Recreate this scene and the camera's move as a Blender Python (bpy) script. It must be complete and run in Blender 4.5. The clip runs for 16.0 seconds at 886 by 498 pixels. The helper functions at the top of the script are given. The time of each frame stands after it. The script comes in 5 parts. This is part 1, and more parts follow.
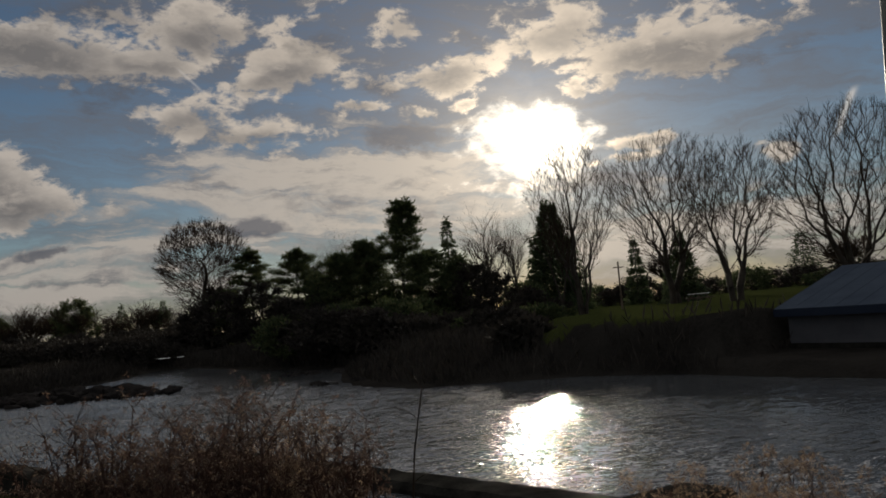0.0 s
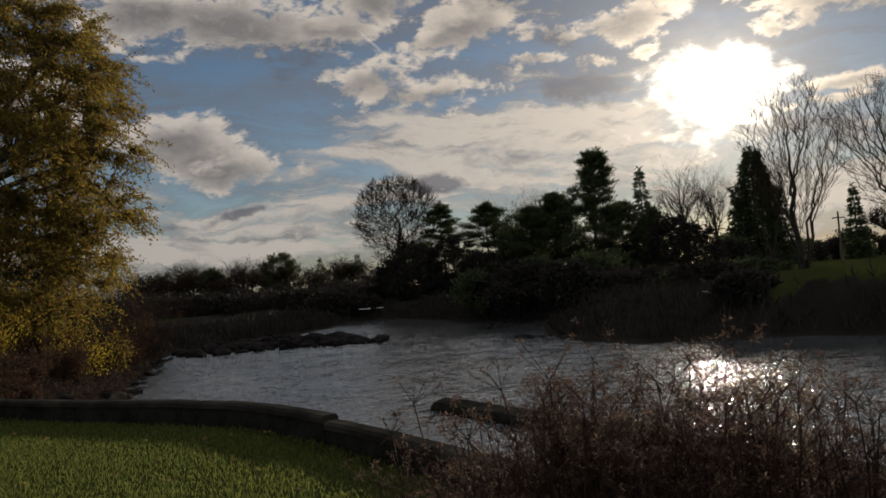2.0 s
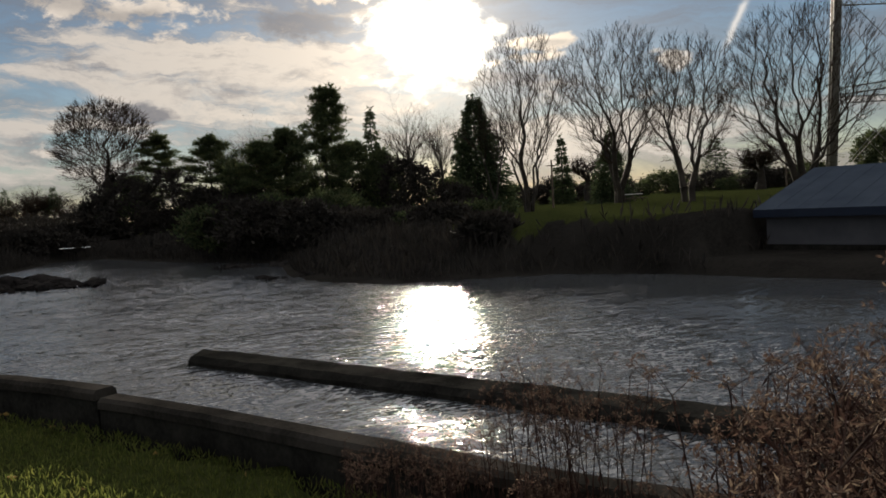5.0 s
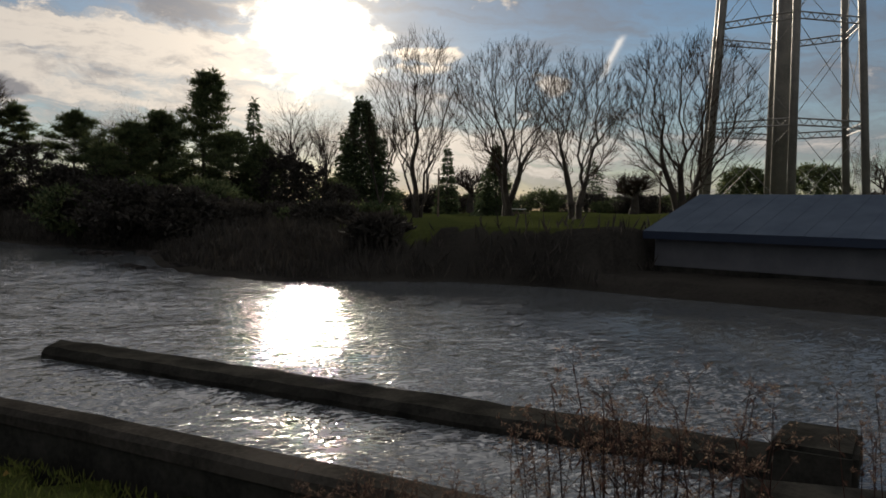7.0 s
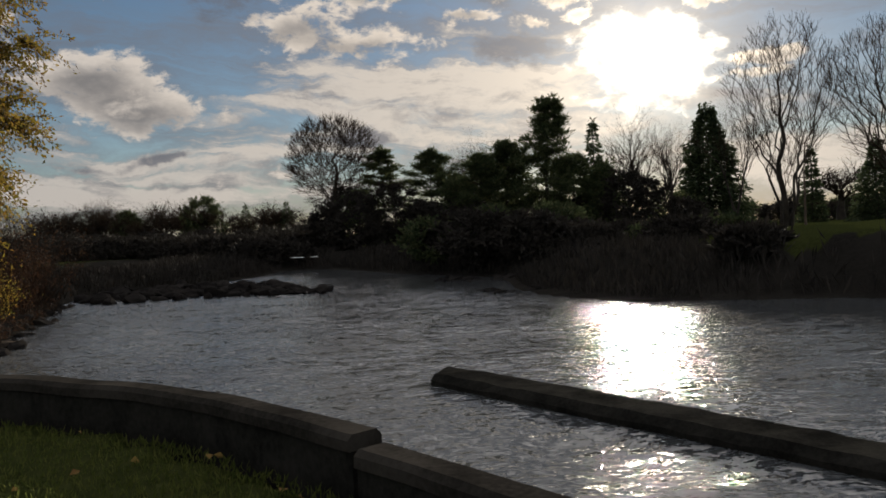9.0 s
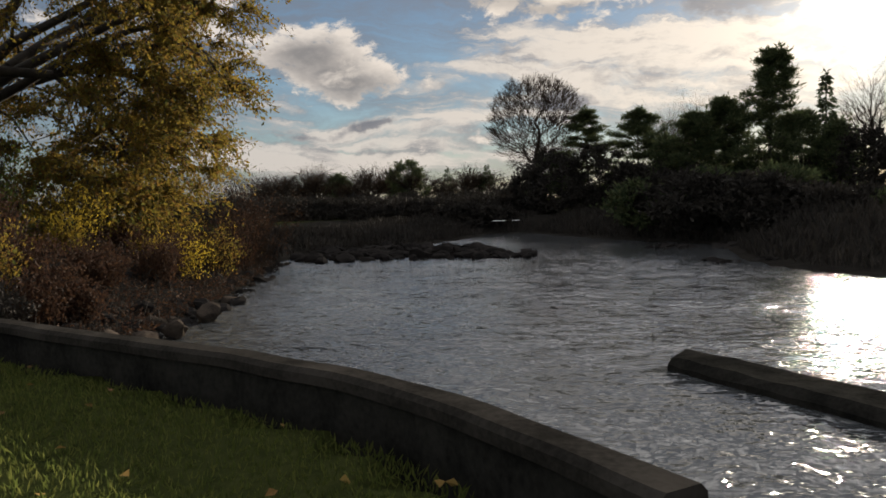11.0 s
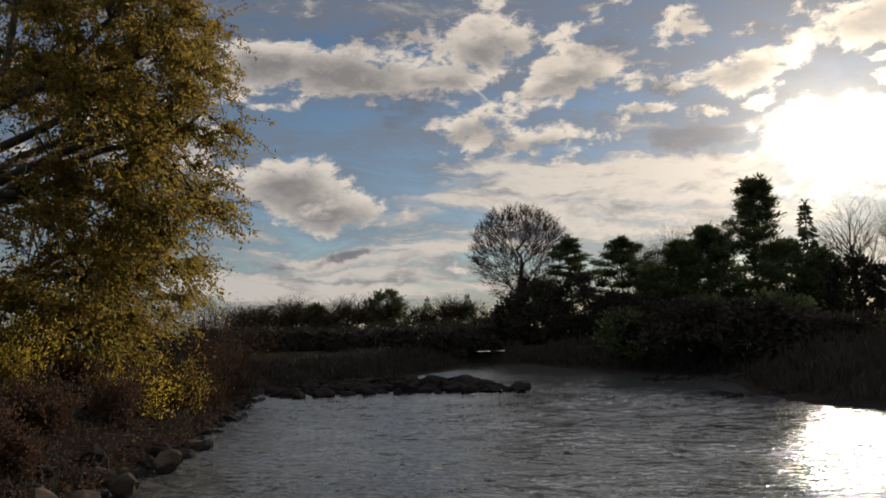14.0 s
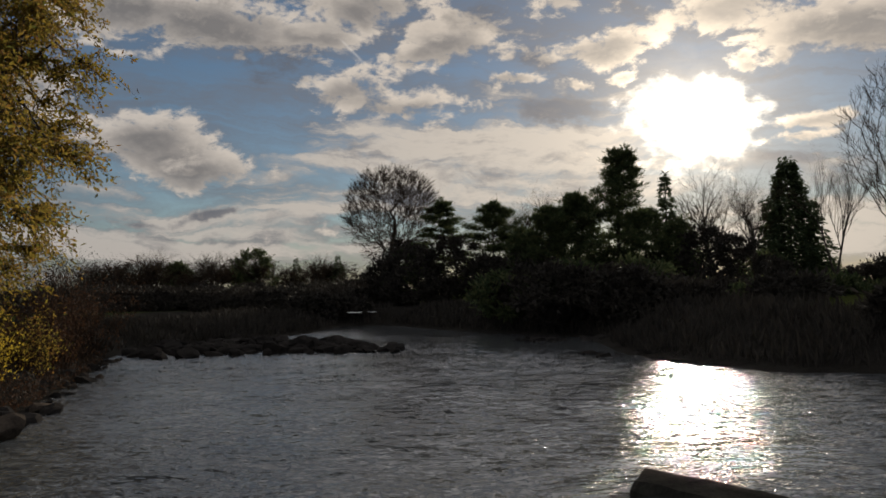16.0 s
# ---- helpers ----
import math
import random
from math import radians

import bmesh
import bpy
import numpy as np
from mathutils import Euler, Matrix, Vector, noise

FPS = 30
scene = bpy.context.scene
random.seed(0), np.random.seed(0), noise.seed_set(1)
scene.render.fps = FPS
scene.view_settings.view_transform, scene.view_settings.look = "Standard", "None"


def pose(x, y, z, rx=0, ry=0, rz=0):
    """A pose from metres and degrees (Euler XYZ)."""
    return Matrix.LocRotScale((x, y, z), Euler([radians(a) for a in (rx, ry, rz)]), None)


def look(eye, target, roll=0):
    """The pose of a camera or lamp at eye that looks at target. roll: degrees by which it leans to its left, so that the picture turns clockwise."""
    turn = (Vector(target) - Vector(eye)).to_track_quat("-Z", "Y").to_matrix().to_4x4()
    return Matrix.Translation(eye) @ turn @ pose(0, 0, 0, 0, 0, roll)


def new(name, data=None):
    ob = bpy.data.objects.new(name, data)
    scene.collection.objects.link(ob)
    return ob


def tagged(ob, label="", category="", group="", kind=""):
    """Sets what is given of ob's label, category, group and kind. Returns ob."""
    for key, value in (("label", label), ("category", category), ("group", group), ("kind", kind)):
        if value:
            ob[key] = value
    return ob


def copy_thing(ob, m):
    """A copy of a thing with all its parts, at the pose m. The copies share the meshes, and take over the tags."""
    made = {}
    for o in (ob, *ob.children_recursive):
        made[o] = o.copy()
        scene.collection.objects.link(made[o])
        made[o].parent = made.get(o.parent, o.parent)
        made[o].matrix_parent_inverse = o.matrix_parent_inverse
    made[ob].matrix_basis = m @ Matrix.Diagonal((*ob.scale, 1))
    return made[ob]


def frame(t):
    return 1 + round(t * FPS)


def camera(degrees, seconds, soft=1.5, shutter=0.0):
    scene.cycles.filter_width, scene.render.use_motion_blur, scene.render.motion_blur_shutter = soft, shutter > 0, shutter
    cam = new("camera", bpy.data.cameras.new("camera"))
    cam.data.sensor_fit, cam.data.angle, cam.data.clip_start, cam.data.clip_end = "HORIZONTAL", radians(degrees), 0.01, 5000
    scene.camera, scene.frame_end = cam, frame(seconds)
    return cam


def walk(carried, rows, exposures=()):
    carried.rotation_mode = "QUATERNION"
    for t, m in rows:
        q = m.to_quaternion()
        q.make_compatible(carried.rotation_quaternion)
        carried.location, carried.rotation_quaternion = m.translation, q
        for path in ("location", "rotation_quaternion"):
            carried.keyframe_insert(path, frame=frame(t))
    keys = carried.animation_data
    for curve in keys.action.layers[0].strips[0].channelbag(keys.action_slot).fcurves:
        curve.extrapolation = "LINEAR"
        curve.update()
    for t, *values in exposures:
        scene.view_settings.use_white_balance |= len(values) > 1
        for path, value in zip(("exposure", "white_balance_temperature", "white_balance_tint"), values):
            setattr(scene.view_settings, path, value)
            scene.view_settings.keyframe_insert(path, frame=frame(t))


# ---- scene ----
cam = camera(59.2, 16.0, soft=1.7)
PATH = [
    (0, (0.931, -1.345, 2.714), (1.203, 0.63, 2.879), -4.9),
    (0.5, (0.479, -1.283, 2.745), (0.61, 0.707, 2.888), -5.1),
    (1, (0.412, -0.965, 2.675), (0.497, 1.028, 2.823), -3.8),
    (1.5, (0.148, -0.716, 2.688), (0.07, 1.28, 2.796), -4.4),
    (2, (-0.3, -0.604, 2.746), (-0.487, 1.386, 2.832), -4.5),
    (2.5, (-0.625, -0.353, 2.757), (-0.861, 1.633, 2.818), -6.1),
    (3, (-0.901, -0.095, 2.804), (-0.926, 1.905, 2.834), -3.5),
    (3.5, (-1.101, 0.251, 2.81), (-1.08, 2.251, 2.806), -5.4),
    (4, (-1.258, 0.568, 2.781), (-1.05, 2.556, 2.712), -5.6),
    (4.5, (-1.34, 0.96, 2.729), (-0.954, 2.92, 2.633), -6.2),
    (5, (-1.436, 1.18, 2.725), (-0.922, 3.109, 2.609), -3.4),
    (7.5, (-1.743, 2.809, 2.473), (-0.91, 4.624, 2.372), 1.0),
    (8, (-1.871, 3.195, 2.49), (-1.323, 5.113, 2.349), 0.1),
    (8.5, (-2.063, 3.704, 2.457), (-1.762, 5.681, 2.439), -0.9),
    (9, (-2.137, 4.293, 2.323), (-2.14, 6.292, 2.286), -2.5),
    (9.5, (-2.255, 4.637, 2.285), (-2.344, 6.63, 2.143), -2.2),
    (10, (-2.392, 4.912, 2.272), (-2.6, 6.896, 2.129), -2.4),
    (10.2, (-2.473, 5.043, 2.26), (-2.753, 7.017, 2.106), -2.2),
    (12.3, (-2.971, 6.401, 2.312), (-3.597, 8.298, 2.411), -2.0),
    (12.5, (-3.046, 6.454, 2.272), (-3.642, 8.358, 2.406), -1.8),
    (13, (-3.18, 6.861, 2.273), (-3.669, 8.792, 2.452), -1.9),
    (13.5, (-3.321, 7.113, 2.312), (-3.777, 9.046, 2.554), -1.3),
    (14, (-3.505, 7.302, 2.294), (-3.938, 9.242, 2.515), -2.1),
    (14.5, (-3.595, 7.436, 2.243), (-3.967, 9.389, 2.458), -1.9),
    (15, (-3.653, 7.608, 2.255), (-3.968, 9.568, 2.499), -0.8),
    (15.5, (-3.798, 7.78, 2.229), (-3.992, 9.76, 2.436), -0.3),
    (16, (-3.881, 7.932, 2.175), (-3.989, 9.925, 2.292), -1.4),
]
EXPOSURES = [(0.0, -0.05), (0.5, -0.1), (1.5, 0.05), (2.5, 0.4), (3.5, 0.55), (5.0, 0.6), (7.5, 0.65), (9.0, 0.5), (9.5, 0.38), (10.0, 0.5), (12.5, 1.08), (14.0, 0.6), (16.0, 0.3)]
walk(cam, [(t, look(eye, target, roll)) for t, eye, target, roll in PATH], EXPOSURES)

# ---- light: low late-autumn sun over the river, broken cloud ----
SUN_AZ, SUN_EL = 14.8, 11.9
SUN_DIR = Vector((math.sin(radians(SUN_AZ)) * math.cos(radians(SUN_EL)), math.cos(radians(SUN_AZ)) * math.cos(radians(SUN_EL)), math.sin(radians(SUN_EL))))
sun_lamp = bpy.data.lights.new("sun", "SUN")
sun_lamp.energy, sun_lamp.angle, sun_lamp.color = 5.0, radians(0.53), (1.0, 0.88, 0.70)
sun = new("sun", sun_lamp)
sun.matrix_world = look(SUN_DIR * 400, (0, 0, 0))

# Clouds as azimuth, elevation, half width, half height (degrees) and density.
HEAPS = [
    (-25.0, 19.6, 4.6, 1.9, 1.0), (-19.4, 19.1, 7.1, 1.9, 1.0), (-12.5, 18.9, 3.7, 1.2, 0.9), (-8.4, 21.0, 4.6, 1.7, 1.0),
    (-2.3, 18.2, 4.1, 1.7, 1.0), (-4.8, 17.5, 2.5, 1.0, 0.9), (-24.2, 11.3, 4.1, 1.9, 1.0), (-20.8, 9.6, 4.6, 1.7, 1.0),
    (-9.5, 15.4, 3.1, 1.5, 0.9), (-6.3, 14.0, 4.6, 1.0, 0.85), (-25.0, 16.8, 2.5, 0.5, 0.65), (-33.0, 15.0, 6.0, 2.4, 0.9),
]
SUNNY_HEAPS = [
    (9.5, 17.4, 3.5, 1.1, 1.0), (2.2, 15.3, 1.9, 0.6, 0.8), (7.2, 14.8, 1.9, 0.5, 0.75), (10.6, 15.3, 1.2, 0.5, 0.8),
    (17.9, 19.2, 4.6, 1.5, 0.9), (25.4, 17.2, 6.6, 2.1, 1.0), (30.6, 17.2, 5.0, 1.2, 0.9), (21.2, 15.3, 1.7, 0.7, 0.9),
    (18.2, 15.6, 1.3, 0.5, 0.9), (22.6, 11.0, 4.1, 0.7, 0.9), (21.7, 9.8, 2.5, 0.6, 0.8), (6.4, 20.6, 2.5, 1.2, 0.7), (32.0, 9.3, 1.7, 0.8, 0.7),
]
SHEETS = [
    (0.2, 10.6, 13.7, 2.5, 1.0), (-3.3, 8.6, 9.5, 1.7, 0.9), (-11.3, 10.3, 5.8, 1.5, 0.9), (-15.7, 9.0, 5.8, 0.7, 0.8), (-19.5, 5.8, 12.4, 0.9, 0.8),
    (-20.6, 4.1, 13.7, 1.1, 1.0), (7.5, 7.2, 8.3, 1.7, 0.9), (-10.0, 5.8, 8.3, 2.1, 0.8), (-25.9, 7.8, 3.7, 1.0, 0.7), (28.0, 5.0, 14.0, 2.0, 0.75),
]
DARK_CLOUDS = [
    (5.8, 13.1, 4.1, 1.0, 0.9), (-6.0, 7.2, 2.3, 0.6, 0.9), (-18.9, 6.0, 2.1, 0.4, 0.8), (4.0, 16.9, 2.9, 1.2, 0.6), (0.0, 19.8, 2.5, 1.7, 0.6),
    (-15.3, 16.9, 5.8, 1.7, 0.6), (-18.2, 20.8, 8.3, 2.5, 0.6), (10.9, 19.0, 2.1, 1.7, 0.5), (20.8, 8.4, 2.5, 0.6, 0.6), (-24.0, 5.5, 2.5, 0.4, 0.5), (30.0, 15.5, 9.0, 1.2, 0.5),
]
CLEAR = [
    (-15.5, 12.3, 3.3, 1.7, 0.9), (-10.2, 8.7, 3.1, 0.6, 1.0), (-23.0, 15.1, 6.6, 1.9, 0.8), (29.1, 12.2, 7.1, 2.3, 0.9), (-16.9, 6.9, 6.2, 0.4, 0.8), (40.0, 11.0, 9.0, 6.0, 0.8),
]


class Nodes:
    """Short hand for a node tree."""

    def __init__(self, tree):
        self.tree = tree

    def add(self, kind, **sockets):
        n = self.tree.nodes.new(kind)
        return n

    def put(self, socket, value):
        if isinstance(value, bpy.types.NodeSocket):
            self.tree.links.new(value, socket)
        else:
            socket.default_value = value

    def math(self, op, a, b=0.0, c=0.0, clamp=False):
        n = self.tree.nodes.new("ShaderNodeMath")
        n.operation, n.use_clamp = op, clamp
        for s, v in zip(n.inputs, (a, b, c)):
            self.put(s, v)
        return n.outputs[0]

    def vmath(self, op, a, b=(0, 0, 0)):
        n = self.tree.nodes.new("ShaderNodeVectorMath")
        n.operation = op
        self.put(n.inputs[0], a)
        self.put(n.inputs[1], b)
        return n.outputs["Value"] if op in ("DOT_PRODUCT", "LENGTH") else n.outputs[0]

    def smooth(self, v, lo, hi, a=0.0, b=1.0):
        n = self.tree.nodes.new("ShaderNodeMapRange")
        n.interpolation_type = "SMOOTHSTEP"
        for s, w in zip(n.inputs, (v, lo, hi, a, b)):
            self.put(s, w)
        return n.outputs[0]

    def mix(self, f, a, b, blend="MIX"):
        n = self.tree.nodes.new("ShaderNodeMix")
        n.data_type, n.blend_type = "RGBA", blend
        self.put(n.inputs[0], f)
        for s, v in ((n.inputs[6], a), (n.inputs[7], b)):
            self.put(s, (*v, 1) if isinstance(v, tuple) and len(v) == 3 else v)
        return n.outputs[2]

    def noise(self, vec, scale, detail=4.0, rough=0.55, distortion=0.0):
        n = self.tree.nodes.new("ShaderNodeTexNoise")
        self.put(n.inputs["Vector"], vec)
        n.inputs["Scale"].default_value, n.inputs["Detail"].default_value = scale, detail
        n.inputs["Roughness"].default_value, n.inputs["Distortion"].default_value = rough, distortion
        return n

    def xyz(self, x, y, z):
        n = self.tree.nodes.new("ShaderNodeCombineXYZ")
        for s, v in zip(n.inputs, (x, y, z)):
            self.put(s, v)
        return n.outputs[0]

    def split(self, v):
        n = self.tree.nodes.new("ShaderNodeSeparateXYZ")
        self.put(n.inputs[0], v)
        return n.outputs


def build_sky():
    world = bpy.data.worlds.new("sky")
    scene.world = world
    world.use_nodes = True
    world.node_tree.nodes.clear()
    N = Nodes(world.node_tree)
    way = N.add("ShaderNodeTexCoord").outputs["Generated"]
    x, y, z = N.split(way)
    el = N.math("MULTIPLY", N.math("ARCSINE", z), 57.2958)
    az = N.math("MULTIPLY", N.math("ARCTAN2", x, y), 57.2958)
    flat = N.xyz(N.math("MULTIPLY", az, 0.05), N.math("MULTIPLY", el, 0.085), 0.0)
    warp = N.split(N.noise(flat, 3.0, 5.0, 0.62).outputs["Color"])
    waz = N.math("ADD", az, N.math("MULTIPLY", N.math("SUBTRACT", warp[0], 0.5), 6.0))
    wel = N.math("ADD", el, N.math("MULTIPLY", N.math("SUBTRACT", warp[1], 0.5), 3.0))

    def field(blobs, sharp=0.8):
        """How deep in a cloud a direction lies, and how near the cloud's underside."""
        total, under = 0.0, 0.0
        for a, e, wa, we, amount in blobs:
            da = N.math("DIVIDE", N.math("SUBTRACT", waz, a), wa)
            de = N.math("DIVIDE", N.math("SUBTRACT", wel, e), we)
            r = N.math("MULTIPLY_ADD", da, da, N.math("MULTIPLY", de, de))
            g = N.math("MULTIPLY", N.math("EXPONENT", N.math("MULTIPLY", r, -sharp)), amount)
            u = N.math("MULTIPLY", g, N.math("MULTIPLY_ADD", de, -0.5, 0.4, clamp=True))
            total = N.math("MAXIMUM", total, g) if total else g
            under = N.math("MAXIMUM", under, u) if under else u
        return total, under

    billow = N.noise(flat, 4.0, 11.0, 0.62, 0.3).outputs["Fac"]
    crisp = N.noise(flat, 11.0, 9.0, 0.64, 0.35).outputs["Fac"]
    wisp = N.noise(N.xyz(N.math("MULTIPLY", waz, 0.028), N.math("MULTIPLY", N.math("MULTIPLY_ADD", az, 0.06, wel), 0.2), 3.0), 2.2, 10.0, 0.64, 0.7).outputs["Fac"]
    puff = N.math("MULTIPLY_ADD", N.math("SUBTRACT", billow, 0.5), 2.3, N.math("MULTIPLY", N.math("SUBTRACT", crisp, 0.5), 1.5))
    veil = N.math("MULTIPLY", N.math("SUBTRACT", wisp, 0.5), 2.8)
    heap, under = field(HEAPS)
    sunny, under_2 = field(SUNNY_HEAPS)
    heap, under = N.math("MAXIMUM", heap, sunny), N.math("MAXIMUM", under, under_2)
    clear, _ = field(CLEAR)
    dark, _ = field(DARK_CLOUDS)
    sheet, _ = field(SHEETS)
    # angle from the sun
    cosine = N.vmath("DOT_PRODUCT", way, tuple(SUN_DIR))
    off = N.math("MULTIPLY", N.math("ARCCOSINE", N.math("MINIMUM", cosine, 0.999999)), 57.2958)
    near = N.math("EXPONENT", N.math("MULTIPLY", off, -1 / 5.0))
    wide = N.math("EXPONENT", N.math("MULTIPLY", off, -1 / 26.0))
    sky = N.add("ShaderNodeTexSky")
    sky.sky_type, sky.sun_disc = "NISHITA", False
    sky.sun_elevation, sky.sun_rotation = radians(SUN_EL), radians(SUN_AZ)
    sky.air_density, sky.dust_density, sky.ozone_density = 1.0, 0.1, 2.5
    blue = N.mix(1.0, sky.outputs[0], (SKY_GAIN * 1.05, SKY_GAIN, SKY_GAIN * 1.0), "MULTIPLY")
    # grey-blue veil over all of it, thin in the clear parts
    haze = N.smooth(N.math("SUBTRACT", N.math("ADD", veil, N.math("MULTIPLY", puff, 0.3)), N.math("MULTIPLY", clear, 0.45)), -0.75, 0.45)
    grey = N.mix(wide, (0.085, 0.093, 0.115), (0.21, 0.20, 0.20))
    base = N.mix(N.math("MULTIPLY", haze, 0.8), blue, grey)
    # flat cream sheets with streaks
    spread = N.math("SUBTRACT", N.math("ADD", sheet, N.math("MULTIPLY_ADD", veil, 1.0, N.math("MULTIPLY", puff, 0.45))), N.math("MULTIPLY", clear, 0.55))
    spread = N.math("ADD", spread, N.smooth(el, 24.0, 36.0, 0.0, 0.45))
    film = N.smooth(spread, 0.15, 0.85)
    cream = N.mix(wide, (0.32, 0.30, 0.285), (0.70, 0.60, 0.485))
    ashen = N.mix(wide, (0.12, 0.122, 0.135), (0.29, 0.26, 0.24))
    folds = N.smooth(N.math("MULTIPLY_ADD", puff, 0.45, N.math("MULTIPLY", veil, -0.8)), -0.15, 0.4)
    base = N.mix(N.math("MULTIPLY", film, 0.86), base, N.mix(folds, cream, ashen))
    slate = N.smooth(N.math("ADD", dark, N.math("ADD", N.math("MULTIPLY", puff, 0.5), N.math("MULTIPLY", veil, 0.35))), 0.28, 0.72)
    base = N.mix(N.math("MULTIPLY", slate, 0.8), base, N.mix(wide, (0.06, 0.068, 0.088), (0.165, 0.165, 0.18)))
    # heaped clouds: bright ragged rims, grey hearts and undersides
    density = N.math("SUBTRACT", N.math("ADD", heap, puff), N.math("MULTIPLY", clear, 0.35))
    # extra cloud overhead and behind the view, unseen, added for fill light
    density = N.math("ADD", density, N.math("MAXIMUM", N.smooth(el, 23.0, 36.0, 0.0, 0.42), N.smooth(off, 60.0, 100.0, 0.0, 0.36)))
    cover = N.smooth(density, 0.26, 0.66)
    core = N.math("ADD", N.math("MULTIPLY", N.smooth(density, 0.55, 1.15), 0.55), N.math("MULTIPLY", N.smooth(N.math("MULTIPLY_ADD", puff, -0.3, under), 0.05, 0.5), 0.6))
    core = N.math("ADD", core, N.math("MULTIPLY", N.math("SUBTRACT", billow, 0.5), -1.2))
    core = N.math("ADD", core, N.math("MULTIPLY", N.math("SUBTRACT", crisp, 0.5), -1.5))
    core = N.math("SUBTRACT", core, N.math("MULTIPLY", N.smooth(off, 40.0, 90.0), 0.45), clamp=True)
    lit = N.mix(N.smooth(near, 0.05, 0.6), N.mix(wide, (0.40, 0.37, 0.345), (0.72, 0.60, 0.47)), (1.4, 1.12, 0.8))
    # unseen high cloud near the sun brightened for the water; the rest is duller
    lit = N.mix(N.smooth(el, 26.0, 36.0), lit, N.mix(N.smooth(wide, 0.08, 0.42), (0.75, 0.75, 0.78), (4.6, 4.4, 4.2)))
    lit = N.mix(N.smooth(off, 60.0, 110.0), lit, (0.55, 0.53, 0.51))
    shade = N.mix(wide, (0.085, 0.085, 0.09), (0.27, 0.245, 0.225))
    cloud = N.mix(N.math("MULTIPLY", core, 0.92), lit, shade)
    cloud = N.mix(N.math("MULTIPLY", slate, 0.6), cloud, shade)
    colour = N.mix(N.math("MULTIPLY", cover, 0.93), base, cloud)
    # bright thin cloud round the sun
    thick = N.math("MULTIPLY_ADD", cover, 0.75, N.math("MULTIPLY_ADD", puff, 0.5, 0.45))
    ring = N.math("MULTIPLY", N.math("EXPONENT", N.math("MULTIPLY", off, -1 / 2.2)), thick)
    ba = N.math("DIVIDE", N.math("SUBTRACT", waz, SUN_AZ + 0.3), 4.3)
    be = N.math("DIVIDE", N.math("SUBTRACT", wel, SUN_EL - 0.4), 2.9)
    br = N.math("SQRT", N.math("MULTIPLY_ADD", ba, ba, N.math("MULTIPLY", be, be)))
    blaze = N.smooth(N.math("MULTIPLY_ADD", puff, -1.0, br), 0.5, 1.3, 1.0, 0.0)
    core_r = N.math("DIVIDE", off, 1.15)
    disc = N.math("EXPONENT", N.math("MULTIPLY", N.math("MULTIPLY", core_r, core_r), -1.0))
    colour = N.mix(N.math("MULTIPLY", near, 0.4), colour, (1.1, 0.92, 0.70), "ADD")
    colour = N.mix(ring, colour, (1.5, 1.3, 1.0), "ADD")
    colour = N.mix(blaze, colour, (1.1, 1.0, 0.82), "ADD")
    colour = N.mix(disc, colour, (8.0, 7.2, 6.0), "ADD")
    # a short contrail
    along = N.math("DIVIDE", N.math("SUBTRACT", el, 9.2), 3.3)
    side = N.math("SUBTRACT", az, N.math("MULTIPLY_ADD", along, 1.8, 35.1))
    side = N.math("DIVIDE", N.math("ADD", side, N.math("MULTIPLY", N.math("SUBTRACT", billow, 0.5), 1.2)), 0.24)
    trail = N.math("MULTIPLY", N.math("EXPONENT", N.math("MULTIPLY", N.math("MULTIPLY", side, side), -1.0)), N.math("MULTIPLY", N.smooth(along, -0.1, 0.3), N.smooth(along, 0.8, 1.0, 1.0, 0.0)))
    colour = N.mix(N.math("MULTIPLY", trail, 0.6), colour, (0.75, 0.68, 0.6))
    # a faint second one
    along = N.math("DIVIDE", N.math("SUBTRACT", 18.6, el), 2.4)
    side = N.math("DIVIDE", N.math("SUBTRACT", az, N.math("MULTIPLY_ADD", along, 2.5, -10.5)), 0.13)
    trail = N.math("MULTIPLY", N.math("EXPONENT", N.math("MULTIPLY", N.math("MULTIPLY", side, side), -1.0)), N.math("MULTIPLY", N.smooth(along, 0.0, 0.2), N.smooth(along, 0.5, 1.0, 1.0, 0.0)))
    colour = N.mix(N.math("MULTIPLY", trail, 0.3), colour, (0.62, 0.58, 0.54))
    bg = N.add("ShaderNodeBackground")
    N.put(bg.inputs[0], colour)
    bg.inputs[1].default_value = 1.0
    out = N.add("ShaderNodeOutputWorld")
    world.node_tree.links.new(bg.outputs[0], out.inputs[0])


SKY_GAIN = 0.046
build_sky()


# ---- materials ----
def material(name):
    m = bpy.data.materials.new(name)
    m.use_nodes = True
    m.node_tree.nodes.clear()
    N = Nodes(m.node_tree)
    out = N.add("ShaderNodeOutputMaterial")
    return m, N, out


def place_of(N):
    return N.add("ShaderNodeTexCoord").outputs["Object"]


def world_place(N):
    return N.add("ShaderNodeNewGeometry").outputs["Position"]


